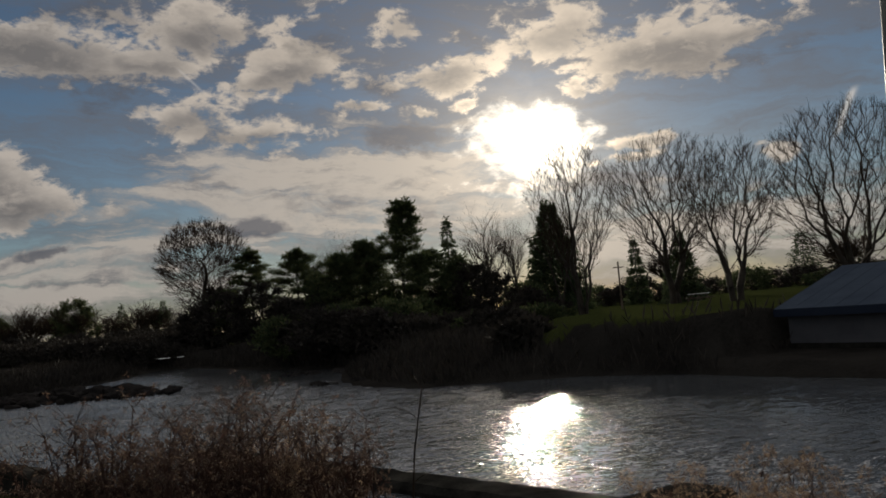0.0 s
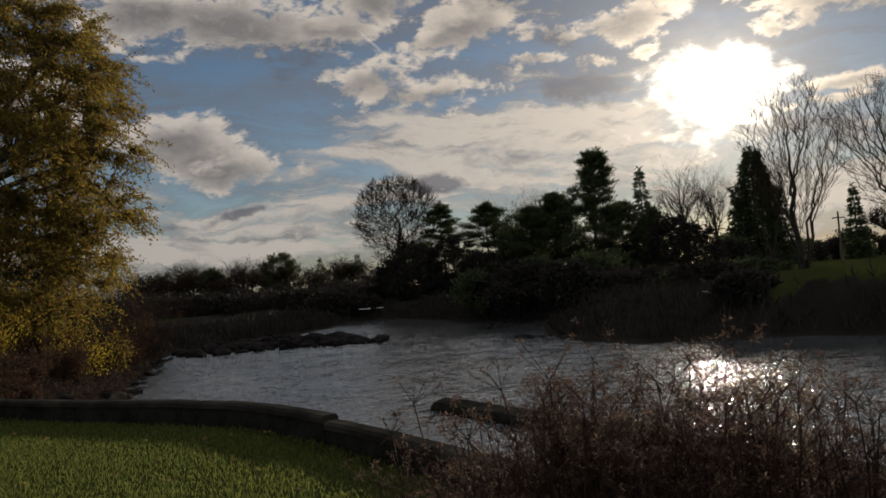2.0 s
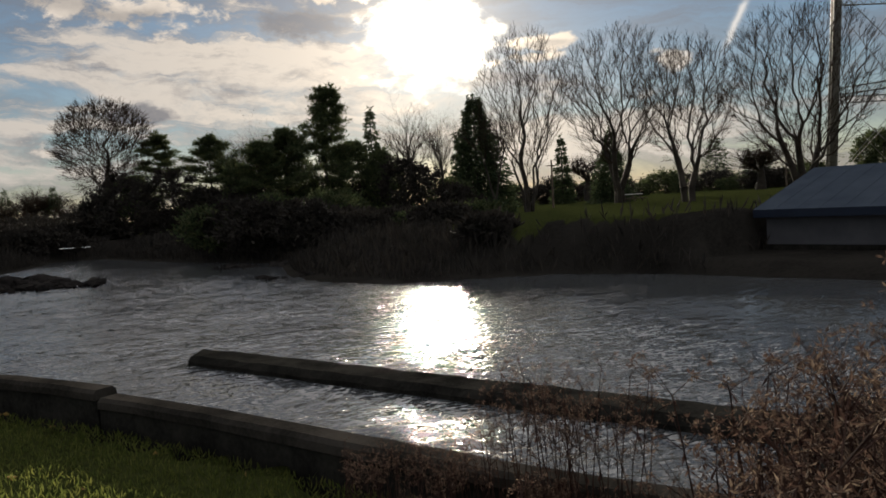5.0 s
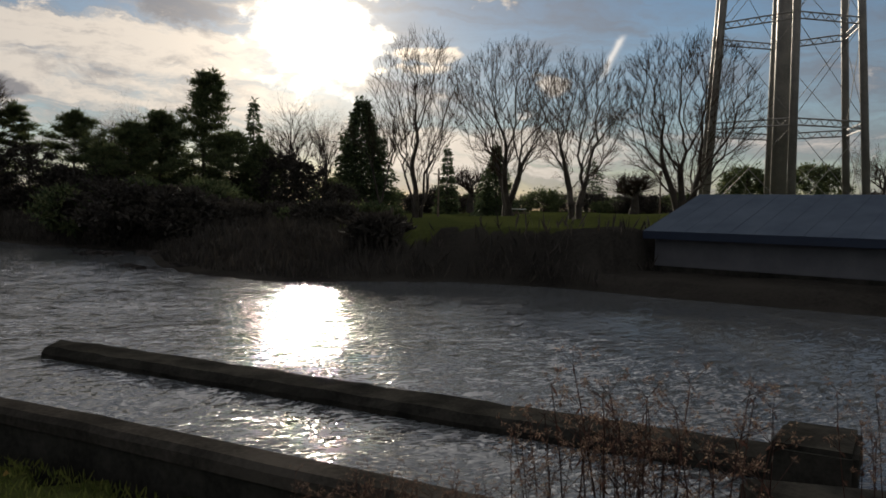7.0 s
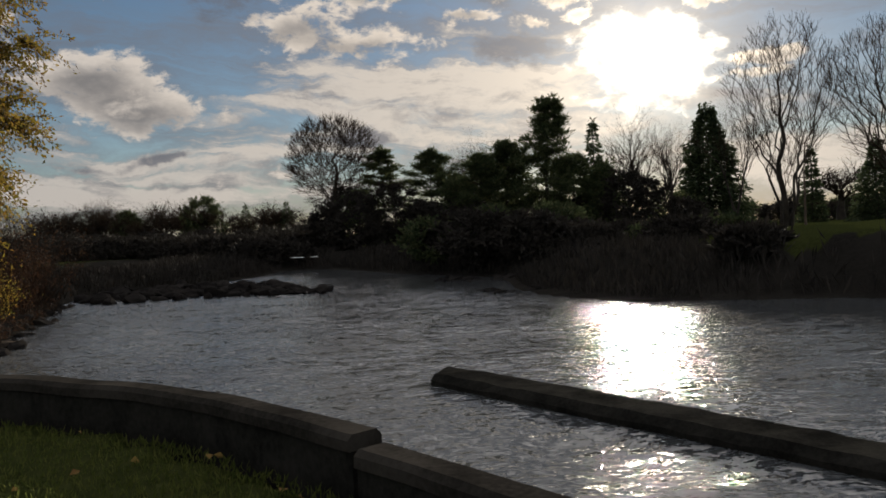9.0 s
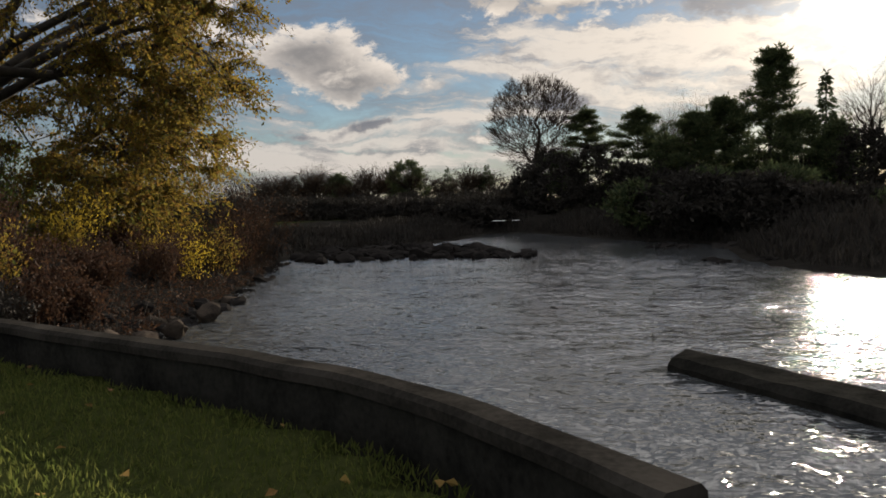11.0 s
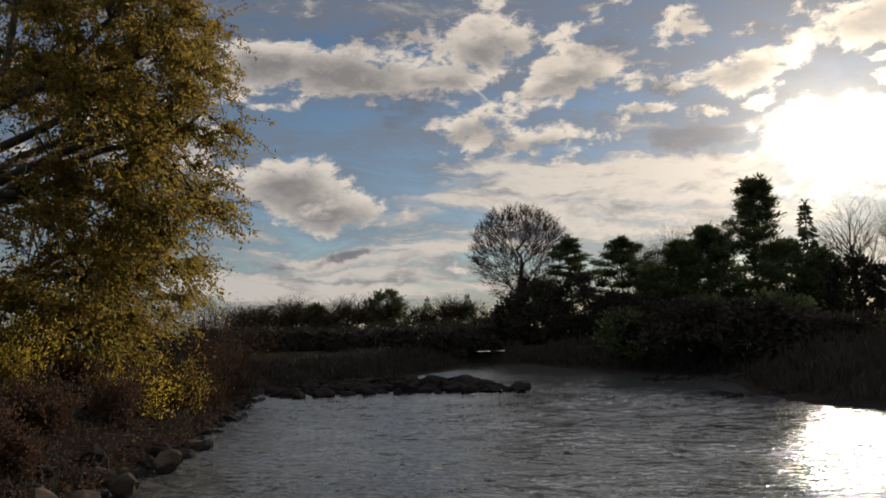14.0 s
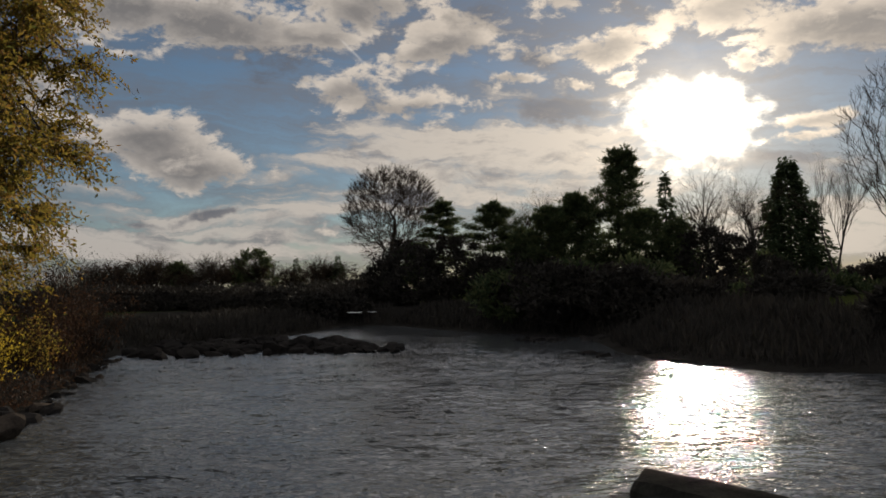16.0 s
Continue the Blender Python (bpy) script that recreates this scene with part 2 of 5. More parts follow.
def solid(name, dark, light, scale=3.0, rough=0.85, bump=0.3, metal=0.0, fine=40.0, spec=0.3):
    """A rough surface of two tones, with grain at two sizes."""
    m, N, out = material(name)
    p = world_place(N)
    a = N.noise(p, scale, 6.0, 0.6).outputs["Fac"]
    b = N.noise(p, fine, 4.0, 0.6).outputs["Fac"]
    f = N.smooth(N.math("MULTIPLY_ADD", b, 0.4, a), 0.45, 0.95)
    if spec < 0.1:
        bsdf = N.add("ShaderNodeBsdfDiffuse")
        N.put(bsdf.inputs["Color"], N.mix(f, dark, light))
        bsdf.inputs["Roughness"].default_value = 0.5
    else:
        bsdf = N.add("ShaderNodeBsdfPrincipled")
        N.put(bsdf.inputs["Base Color"], N.mix(f, dark, light))
        N.put(bsdf.inputs["Roughness"], N.smooth(a, 0.2, 0.8, rough - 0.1, min(1.0, rough + 0.1)))
        bsdf.inputs["Metallic"].default_value = metal
        bsdf.inputs["Specular IOR Level"].default_value = spec
    if bump:
        bn = N.add("ShaderNodeBump")
        bn.inputs["Strength"].default_value = bump
        bn.inputs["Distance"].default_value = 0.02
        N.put(bn.inputs["Height"], N.math("ADD", a, N.math("MULTIPLY", b, 0.3)))
        N.put(bsdf.inputs["Normal"], bn.outputs[0])
    N.put(out.inputs[0], bsdf.outputs[0])
    return m


def leafy(name, tones, through_light=0.5, rough=0.8):
    """Leaves: each its own tone, and the sun shines through them."""
    m, N, out = material(name)
    r = N.add("ShaderNodeNewGeometry").outputs["Random Per Island"]
    ramp = N.add("ShaderNodeValToRGB")
    N.put(ramp.inputs[0], r)
    el = ramp.color_ramp.elements
    while len(el) < len(tones):
        el.new(0.5)
    for i, (e, c) in enumerate(zip(el, tones)):
        e.position, e.color = i / max(1, len(tones) - 1), (*c, 1)
    d = N.add("ShaderNodeBsdfPrincipled")
    d.inputs["Roughness"].default_value = rough
    d.inputs["Specular IOR Level"].default_value = 0.08
    N.put(d.inputs["Base Color"], ramp.outputs[0])
    t = N.add("ShaderNodeBsdfTranslucent")
    N.put(t.inputs[0], ramp.outputs[0])
    mx = N.add("ShaderNodeMixShader")
    mx.inputs[0].default_value = through_light
    N.put(mx.inputs[1], d.outputs[0])
    N.put(mx.inputs[2], t.outputs[0])
    N.put(out.inputs[0], mx.outputs[0])
    return m


def water_material():
    """River water: long-crested ripples as slopes in x and y, all tilted toward -y to reflect higher sky, stiller in
    patches.
    """
    m, N, out = material("river_water")
    p = world_place(N)
    q = N.vmath("MULTIPLY", p, (1.0, 1.0, 0.0))
    bend = N.noise(q, 0.25, 3.0).outputs["Color"]
    q = N.vmath("ADD", q, N.vmath("MULTIPLY", bend, (1.6, 1.6, 0.0)))

    def slopes(stretch, scale, detail, ax, ay, twist=0.3):
        c = N.noise(N.vmath("MULTIPLY", q, stretch), scale, detail, 0.55, twist).outputs["Color"]
        return N.vmath("MULTIPLY", N.vmath("SUBTRACT", c, (0.5, 0.5, 0.5)), (ax, ay, 0.0))

    swell = slopes((0.5, 1.0, 1.0), 1.0, 2.0, 0.12, 0.28)
    ripple = slopes((0.5, 1.2, 1.0), 5.0, 2.5, 0.9, 0.95, 0.5)
    fine = slopes((0.7, 1.3, 1.0), 15.0, 2.5, 1.45, 1.0)
    calm = N.smooth(N.noise(q, 0.2, 5.0, 0.6).outputs["Fac"], 0.36, 0.64, 0.55, 1.25)
    # the pool in the lee of the shed is stiller
    px, py, _ = N.split(p)
    calm = N.math("MULTIPLY", calm, N.smooth(N.math("MULTIPLY_ADD", py, 0.5, px), 11.0, 19.0, 1.0, 0.4))
    slope = N.vmath("ADD", swell, N.vmath("ADD", ripple, fine))
    # constant tilt toward -y, added so the water picks up brighter sky
    slope = N.vmath("MULTIPLY", N.vmath("ADD", slope, (0.0, -0.078, 0.0)), N.xyz(calm, calm, 0.0))
    normal = N.vmath("NORMALIZE", N.vmath("ADD", slope, (0.0, 0.0, 1.0)))
    bsdf = N.add("ShaderNodeBsdfPrincipled")
    bsdf.inputs["Base Color"].default_value = (0.05, 0.054, 0.057, 1)
    bsdf.inputs["Roughness"].default_value = 0.025
    bsdf.inputs["IOR"].default_value = 1.333
    N.put(bsdf.inputs["Normal"], normal)
    N.put(out.inputs[0], bsdf.outputs[0])
    return m


def ground_material():
    """Mown lawn on the flat, leaf litter and bare earth on the banks."""
    m, N, out = material("ground")
    p = world_place(N)
    a = N.noise(p, 0.35, 5.0, 0.6).outputs["Fac"]
    b = N.noise(p, 9.0, 5.0, 0.65).outputs["Fac"]
    fine = N.noise(p, 60.0, 3.0, 0.7).outputs["Fac"]
    grass = N.mix(N.smooth(N.math("MULTIPLY_ADD", fine, 0.5, b), 0.4, 1.0), (0.022, 0.030, 0.010), (0.055, 0.062, 0.020))
    earth = N.mix(N.smooth(N.math("MULTIPLY_ADD", b, 0.6, a), 0.45, 1.0), (0.012, 0.011, 0.010), (0.034, 0.031, 0.027))
    steep = N.add("ShaderNodeAttribute")
    steep.attribute_name = "earth"
    f = N.smooth(N.math("ADD", steep.outputs["Fac"], N.math("MULTIPLY", N.math("SUBTRACT", b, 0.5), 0.6)), 0.35, 0.65)
    bsdf = N.add("ShaderNodeBsdfDiffuse")
    bsdf.inputs["Roughness"].default_value = 0.6
    N.put(bsdf.inputs["Color"], N.mix(f, grass, earth))
    bn = N.add("ShaderNodeBump")
    bn.inputs["Strength"].default_value = 0.7
    bn.inputs["Distance"].default_value = 0.04
    N.put(bn.inputs["Height"], N.math("ADD", b, fine))
    N.put(bsdf.inputs["Normal"], bn.outputs[0])
    N.put(out.inputs[0], bsdf.outputs[0])
    return m


BARK = solid("bark", (0.018, 0.015, 0.012), (0.06, 0.05, 0.04), 2.0, 0.95, 0.6, fine=18.0)
TWIG = solid("twig", (0.022, 0.017, 0.013), (0.065, 0.048, 0.036), 3.0, 0.9, 0.0, spec=0.05)
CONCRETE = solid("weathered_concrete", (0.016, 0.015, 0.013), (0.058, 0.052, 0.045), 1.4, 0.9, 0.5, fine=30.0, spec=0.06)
# near-black concrete: the shade on its faces is put into the colour
SHADED_CONCRETE = solid("shaded_concrete", (0.010, 0.010, 0.009), (0.038, 0.036, 0.031), 1.8, 0.85, 0.6, fine=24.0, spec=0.06)
STONE = solid("river_stone", (0.012, 0.011, 0.011), (0.044, 0.04, 0.037), 1.6, 0.75, 0.5, fine=22.0, spec=0.05)
PALE_STONE = solid("broken_limestone", (0.024, 0.021, 0.018), (0.10, 0.08, 0.064), 2.2, 0.85, 0.5, fine=22.0, spec=0.05)
PALE_LEDGE = solid("pale_concrete", (0.40, 0.38, 0.35), (0.60, 0.58, 0.54), 2.0, 0.8, 0.2)
ROOF = solid("blue_roof_sheet", (0.05, 0.063, 0.085), (0.07, 0.086, 0.11), 0.8, 0.55, 0.05, spec=0.05)
FASCIA = solid("blue_fascia_paint", (0.008, 0.014, 0.03), (0.012, 0.02, 0.04), 2.0, 0.5, 0.0)
SIDING = solid("grey_siding", (0.085, 0.085, 0.095), (0.12, 0.12, 0.13), 0.9, 0.75, 0.1, spec=0.05)
STEEL = solid("tower_steel", (0.11, 0.105, 0.10), (0.20, 0.185, 0.17), 0.7, 0.6, 0.1, fine=8.0, spec=0.4)
POLE_WOOD = solid("pole_wood", (0.06, 0.045, 0.035), (0.14, 0.105, 0.08), 2.0, 0.9, 0.2)
WHITE_PAINT = solid("white_paint", (0.62, 0.62, 0.60), (0.80, 0.80, 0.78), 2.0, 0.5, 0.0)
EVERGREEN = leafy("evergreen_needles", [(0.03, 0.045, 0.026), (0.05, 0.07, 0.034), (0.08, 0.095, 0.045)], 0.25)
PINE_GREEN = leafy("pine_needles", [(0.035, 0.05, 0.026), (0.06, 0.078, 0.034), (0.10, 0.105, 0.05)], 0.3)
GOLD = leafy("gold_leaves", [(0.11, 0.095, 0.02), (0.17, 0.13, 0.025), (0.22, 0.15, 0.028), (0.14, 0.075, 0.022), (0.085, 0.095, 0.024)], 0.55)
YELLOW = leafy("yellow_leaves", [(0.30, 0.21, 0.025), (0.38, 0.27, 0.03), (0.20, 0.17, 0.03)], 0.5)
GREEN = leafy("green_leaves", [(0.05, 0.085, 0.02), (0.10, 0.14, 0.03), (0.16, 0.17, 0.04)], 0.5)
RUST = leafy("rust_leaves", [(0.042, 0.024, 0.017), (0.07, 0.036, 0.022), (0.032, 0.024, 0.019), (0.10, 0.052, 0.026)], 0.25)
BRUSH = leafy("dead_brush", [(0.030, 0.027, 0.024), (0.048, 0.042, 0.035), (0.024, 0.022, 0.02)], 0.08)
STRAW = leafy("dry_stems", [(0.036, 0.02, 0.017), (0.06, 0.034, 0.027), (0.025, 0.015, 0.013)], 0.2)
DRY_HEAD = leafy("dry_heads", [(0.06, 0.036, 0.03), (0.10, 0.066, 0.05), (0.04, 0.026, 0.022), (0.20, 0.15, 0.11)], 0.4)
FLUFF = leafy("seed_fluff", [(0.17, 0.12, 0.085), (0.34, 0.26, 0.18), (0.09, 0.055, 0.04), (0.06, 0.035, 0.028)], 0.5)
BLADE = leafy("grass_blades", [(0.055, 0.072, 0.018), (0.09, 0.108, 0.026), (0.13, 0.135, 0.036)], 0.6)
FALLEN = leafy("fallen_leaves", [(0.20, 0.11, 0.04), (0.30, 0.20, 0.06), (0.12, 0.06, 0.03)], 0.2)
WATER = water_material()
GROUND = ground_material()


# ---- mesh helpers ----
def mesh_of(name, verts, faces, mat, smooth=False):
    me = bpy.data.meshes.new(name)
    me.from_pydata([tuple(v) for v in verts] if not isinstance(verts, np.ndarray) else verts.tolist(), [], faces if isinstance(faces, list) else faces.tolist())
    me.materials.append(mat)
    if smooth:
        me.polygons.foreach_set("use_smooth", [True] * len(me.polygons))
    me.update()
    return me


def piece(name, me, parent=None, label="", m=None):
    ob = new(name, me)
    if parent is not None:
        ob.parent = parent
    if m is not None:
        ob.matrix_basis = m
    if label:
        tagged(ob, label)
    return ob


def thing(name, place, label, category, group="", kind=""):
    ob = new(name)
    ob.empty_display_size = 0.3
    ob.matrix_basis = place
    return tagged(ob, label, category, group, kind)


def part(name, bm, mat, parent, label="", smooth=False):
    me = bpy.data.meshes.new(name)
    bm.to_mesh(me)
    bm.free()
    me.materials.append(mat)
    if smooth:
        me.polygons.foreach_set("use_smooth", [True] * len(me.polygons))
    return piece(name, me, parent, label)


def box(bm, lo, hi, bevel=0.0, m=None):
    lo, hi = Vector(lo), Vector(hi)
    made = bmesh.ops.create_cube(bm, size=1.0)["verts"]
    for v in made:
        v.co = Vector((lo[i] + (v.co[i] + 0.5) * (hi[i] - lo[i]) for i in range(3)))
    if bevel:
        edges = list({e for v in made for e in v.link_edges})
        made = bmesh.ops.bevel(bm, geom=edges, offset=bevel, segments=2, affect="EDGES")["verts"]
    if m is not None:
        bmesh.ops.transform(bm, matrix=m, verts=[v for v in bm.verts] if not made else list(set(made)))
    return made


def rod(bm, p, q, r0, r1=None, n=8):
    """A tapered round bar from p to q."""
    p, q = Vector(p), Vector(q)
    turn = (q - p).to_track_quat("Z", "Y").to_matrix().to_4x4()
    bmesh.ops.create_cone(bm, cap_ends=True, segments=n, radius1=r0, radius2=r0 if r1 is None else r1, depth=(q - p).length, matrix=Matrix.Translation((p + q) / 2) @ turn)


class Limbs:
    """Collects tapered tubes for trunks, limbs and twigs."""

    def __init__(self):
        self.v, self.f = [], []

    def tube(self, p, q, r0, r1, n):
        d = (q - p).normalized()
        a = d.orthogonal().normalized()
        b = d.cross(a)
        s = len(self.v)
        for c, r in ((p, r0), (q, r1)):
            for i in range(n):
                w = 2 * math.pi * i / n
                self.v.append(c + (a * math.cos(w) + b * math.sin(w)) * r)
        for i in range(n):
            j = (i + 1) % n
            self.f.append((s + i, s + j, s + n + j, s + n + i))


def grow(rng, wood, twigs, tips, p, d, length, r, depth, deepest, spread, lift, kids):
    """A limb of several crooked lengths, with side limbs, down to twigs."""
    steps = 4 if depth < 2 else 3
    store, sides = (wood, 6 if depth == 0 else 5) if depth < 2 else (twigs, 4 if depth == 2 else 3)
    for i in range(steps):
        d = (d + Vector((rng.uniform(-1, 1), rng.uniform(-1, 1), rng.uniform(-1, 1))) * (0.10 + 0.05 * depth) + Vector((0, 0, lift))).normalized()
        q = p + d * (length / steps)
        r1 = r * (0.82 if depth else 0.86)
        store.tube(p, q, r, r1, sides)
        p, r = q, r1
        tips.append((p.copy(), d.copy(), depth))
        if depth < deepest and (depth > 0 or i > 0):
            for _ in range(kids if depth < deepest - 1 else kids + 1):
                if rng.random() < 0.9:
                    side = d.orthogonal().normalized()
                    side.rotate(Matrix.Rotation(rng.uniform(0, 6.283), 3, d))
                    w = radians(spread) * rng.uniform(0.6, 1.25)
                    c = d * math.cos(w) + side * math.sin(w)
                    grow(rng, wood, twigs, tips, p, c.normalized(), length * rng.uniform(0.5, 0.78), r * rng.uniform(0.5, 0.68), depth + 1, deepest, spread, lift, kids)


def fit_size(limbs, height, width):
    """Scales limbs to a height and a width."""
    pts = np.array([tuple(v) for l in limbs for v in l.v])
    wide = (np.percentile(np.abs(pts[:, 0]), 97) + np.percentile(np.abs(pts[:, 1]), 97))
    return width / wide, height / np.percentile(pts[:, 2], 99.9)


def bare_tree(name, x, y, z, height, width, seed, label, spread=32, lift=0.06, deepest=4, kids=2, stems=1, trunk=0.16, clear=0.25):
    rng = random.Random(seed)
    wood, twigs, tips = Limbs(), Limbs(), []
    for s in range(stems):
        d = Vector((rng.uniform(-0.25, 0.25), rng.uniform(-0.25, 0.25), 1)) if stems > 1 else Vector((0.02, 0.02, 1))
        start = Vector((rng.uniform(-0.15, 0.15), rng.uniform(-0.15, 0.15), 0)) if stems > 1 else Vector((0, 0, 0))
        if clear:
            q = start + Vector((rng.uniform(-0.1, 0.1), rng.uniform(-0.1, 0.1), height * clear))
            wood.tube(start - Vector((0, 0, 0.4)), q, trunk * 1.25, trunk, 7)
            start = q
        grow(rng, wood, twigs, tips, start, d.normalized(), height * 0.55, trunk, 0, deepest, spread, lift, kids)
    pts = np.array([tuple(v) for l in (wood, twigs) for v in l.v])
    tall, (mx, my) = pts[:, 2].max(), pts[pts[:, 2] > 0.5 * pts[:, 2].max()][:, :2].mean(0)
    for l in (wood, twigs):
        for v in l.v:
            k = max(0.0, v.z / tall) / 0.75
            v.x, v.y = v.x - mx * k, v.y - my * k
    sx, sz = fit_size((wood, twigs), height, width)
    m = Matrix.Diagonal((sx, sx, sz, 1))
    top = thing(name, pose(x, y, z, 0, 0, 0), label, "tree", kind="")
    for nm, l, mat in (("trunk", wood, BARK), ("crown", twigs, TWIG)):
        me = mesh_of(nm, l.v, l.f, mat, True)
        me.transform(m)
        piece(nm, me, top)
    return top


def crowned_tree(name, x, y, z, height, width, seed, label, clear=0.3, low=0.36, tips=240, stems=1, trunk=0.3, shell=0.5, twig=0.010, spray=5, reach=1.0, flare=1.0, straight=0.62):
    """A leafless tree whose limbs fork again and again until they fill a rounded crown."""
    r = random.Random(seed)
    R, mid, half = width / 2, height * (low + 1) / 2, height * (1 - low) / 2
    aims = []
    while len(aims) < tips:
        u, v, w = r.uniform(-1, 1), r.uniform(-1, 1), r.uniform(-1, 1)
        q = u * u + v * v + w * w
        if q < 1 and r.random() < shell + (1 - shell) * q:
            k = 1.0 if w > 0 else flare + (1 - flare) * (1 + w)
            aims.append(Vector((u * R * k, v * R * k, mid + w * half)))
    nodes, up, run = [], [], []

    def node(p, parent):
        nodes.append(p)
        up.append(parent)
        run.append(run[parent] + (p - nodes[parent]).length if parent >= 0 else 0.0)
        return len(nodes) - 1

    for k in range(stems):
        w = 6.283 * k / stems + r.uniform(-0.4, 0.4)
        foot = Vector((math.cos(w), math.sin(w), 0)) * (0.14 * R if stems > 1 else 0.0)
        at_node = node(foot * 0.5 + Vector((0, 0, -0.4)), -1)
        steps = 5
        for i in range(steps):
            f = (i + 1) / steps
            lean = foot * (0.5 + 2.2 * f * f) if stems > 1 else Vector()
            p = lean + Vector((r.uniform(-1, 1) * 0.02 * height, r.uniform(-1, 1) * 0.02 * height, height * (clear + (0.28 if stems > 1 else 0.16)) * f))
            at_node = node(p, at_node)
    usable = [i for i in range(len(nodes)) if nodes[i].z > clear * height * 0.85]
    fork = Vector((0, 0, clear * height))
    aims.sort(key=lambda p: (p - fork).length)
    seg = 0.055 * height
    for aim in aims:
        best = min(usable, key=lambda i: (nodes[i] - aim).length + straight * run[i] + 0.5 * max(0.0, nodes[i].z - aim.z + 0.35 * math.hypot(aim.x - nodes[i].x, aim.y - nodes[i].y)))
        n = max(1, round((nodes[best] - aim).length / seg))
        at_node, start = best, nodes[best].copy()
        bend = Vector((r.uniform(-1, 1), r.uniform(-1, 1), r.uniform(-0.6, 0.2))) * 0.05 * (aim - start).length
        for i in range(n):
            f = (i + 1) / n
            p = start.lerp(aim, f) + bend * math.sin(math.pi * f) + Vector((r.uniform(-1, 1), r.uniform(-1, 1), r.uniform(-1, 1))) * seg * 0.07
            at_node = node(p, at_node)
            usable.append(at_node)
    load = [0] * len(nodes)
    has_kid = set(up)
    for i in range(len(nodes) - 1, -1, -1):
        load[i] += 0 if i in has_kid else 1
        if up[i] >= 0:
            load[up[i]] += load[i]
    thick = [max(twig, trunk * (n / max(load)) ** 0.72) for n in load]
    wood, twigs = Limbs(), Limbs()
    for i, p in enumerate(nodes):
        if up[i] < 0:
            continue
        stout = thick[i] > 0.22 * trunk
        (wood if stout else twigs).tube(nodes[up[i]], p, min(thick[up[i]], thick[i] * 1.35), thick[i], 7 if stout else 4)
        if not stout:
            out = (p - Vector((0, 0, height * (clear + 0.12)))).normalized()
            for _ in range(spray if i not in has_kid else 2):
                d = (out + Vector((r.uniform(-1, 1), r.uniform(-1, 1), r.uniform(-0.6, 0.9))) * 0.75).normalized()
                q = p + d * seg * r.uniform(0.5, 1.0) * reach
                e = q + (d + Vector((r.uniform(-0.5, 0.5), r.uniform(-0.5, 0.5), 0.25))).normalized() * seg * r.uniform(0.3, 0.8) * reach
                twigs.tube(p, q, twig * 0.85, twig * 0.65, 3)
                twigs.tube(q, e, twig * 0.65, twig * 0.4, 3)
                g = q + (d + Vector((r.uniform(-0.9, 0.9), r.uniform(-0.9, 0.9), r.uniform(-0.3, 0.6)))).normalized() * seg * r.uniform(0.3, 0.6) * reach
                twigs.tube(q, g, twig * 0.55, twig * 0.35, 3)
    top = thing(name, pose(x, y, z), label, "tree")
    piece("trunk", mesh_of("trunk", wood.v, wood.f, BARK, True), top)
    piece("crown", mesh_of("crown", twigs.v, twigs.f, TWIG, True), top)
    return top


def leaf_mesh(name, pts, dirs, length, width, rng, mat, fold=0.25):
    """Small leaves at pts that point along dirs."""
    n = len(pts)
    d = dirs / np.maximum(np.linalg.norm(dirs, axis=1, keepdims=True), 1e-6)
    s = np.cross(d, rng.normal(size=(n, 3)))
    s /= np.maximum(np.linalg.norm(s, axis=1, keepdims=True), 1e-6)
    up = np.cross(s, d)
    ln = length * rng.uniform(0.6, 1.35, (n, 1))
    wd = width * rng.uniform(0.6, 1.3, (n, 1))
    v = np.stack([pts, pts + d * ln * 0.5 + s * wd * 0.5 + up * wd * fold, pts + d * ln, pts + d * ln * 0.5 - s * wd * 0.5 + up * wd * fold], 1).reshape(-1, 3)
    f = np.arange(4 * n).reshape(-1, 4)
    return mesh_of(name, v, f, mat)


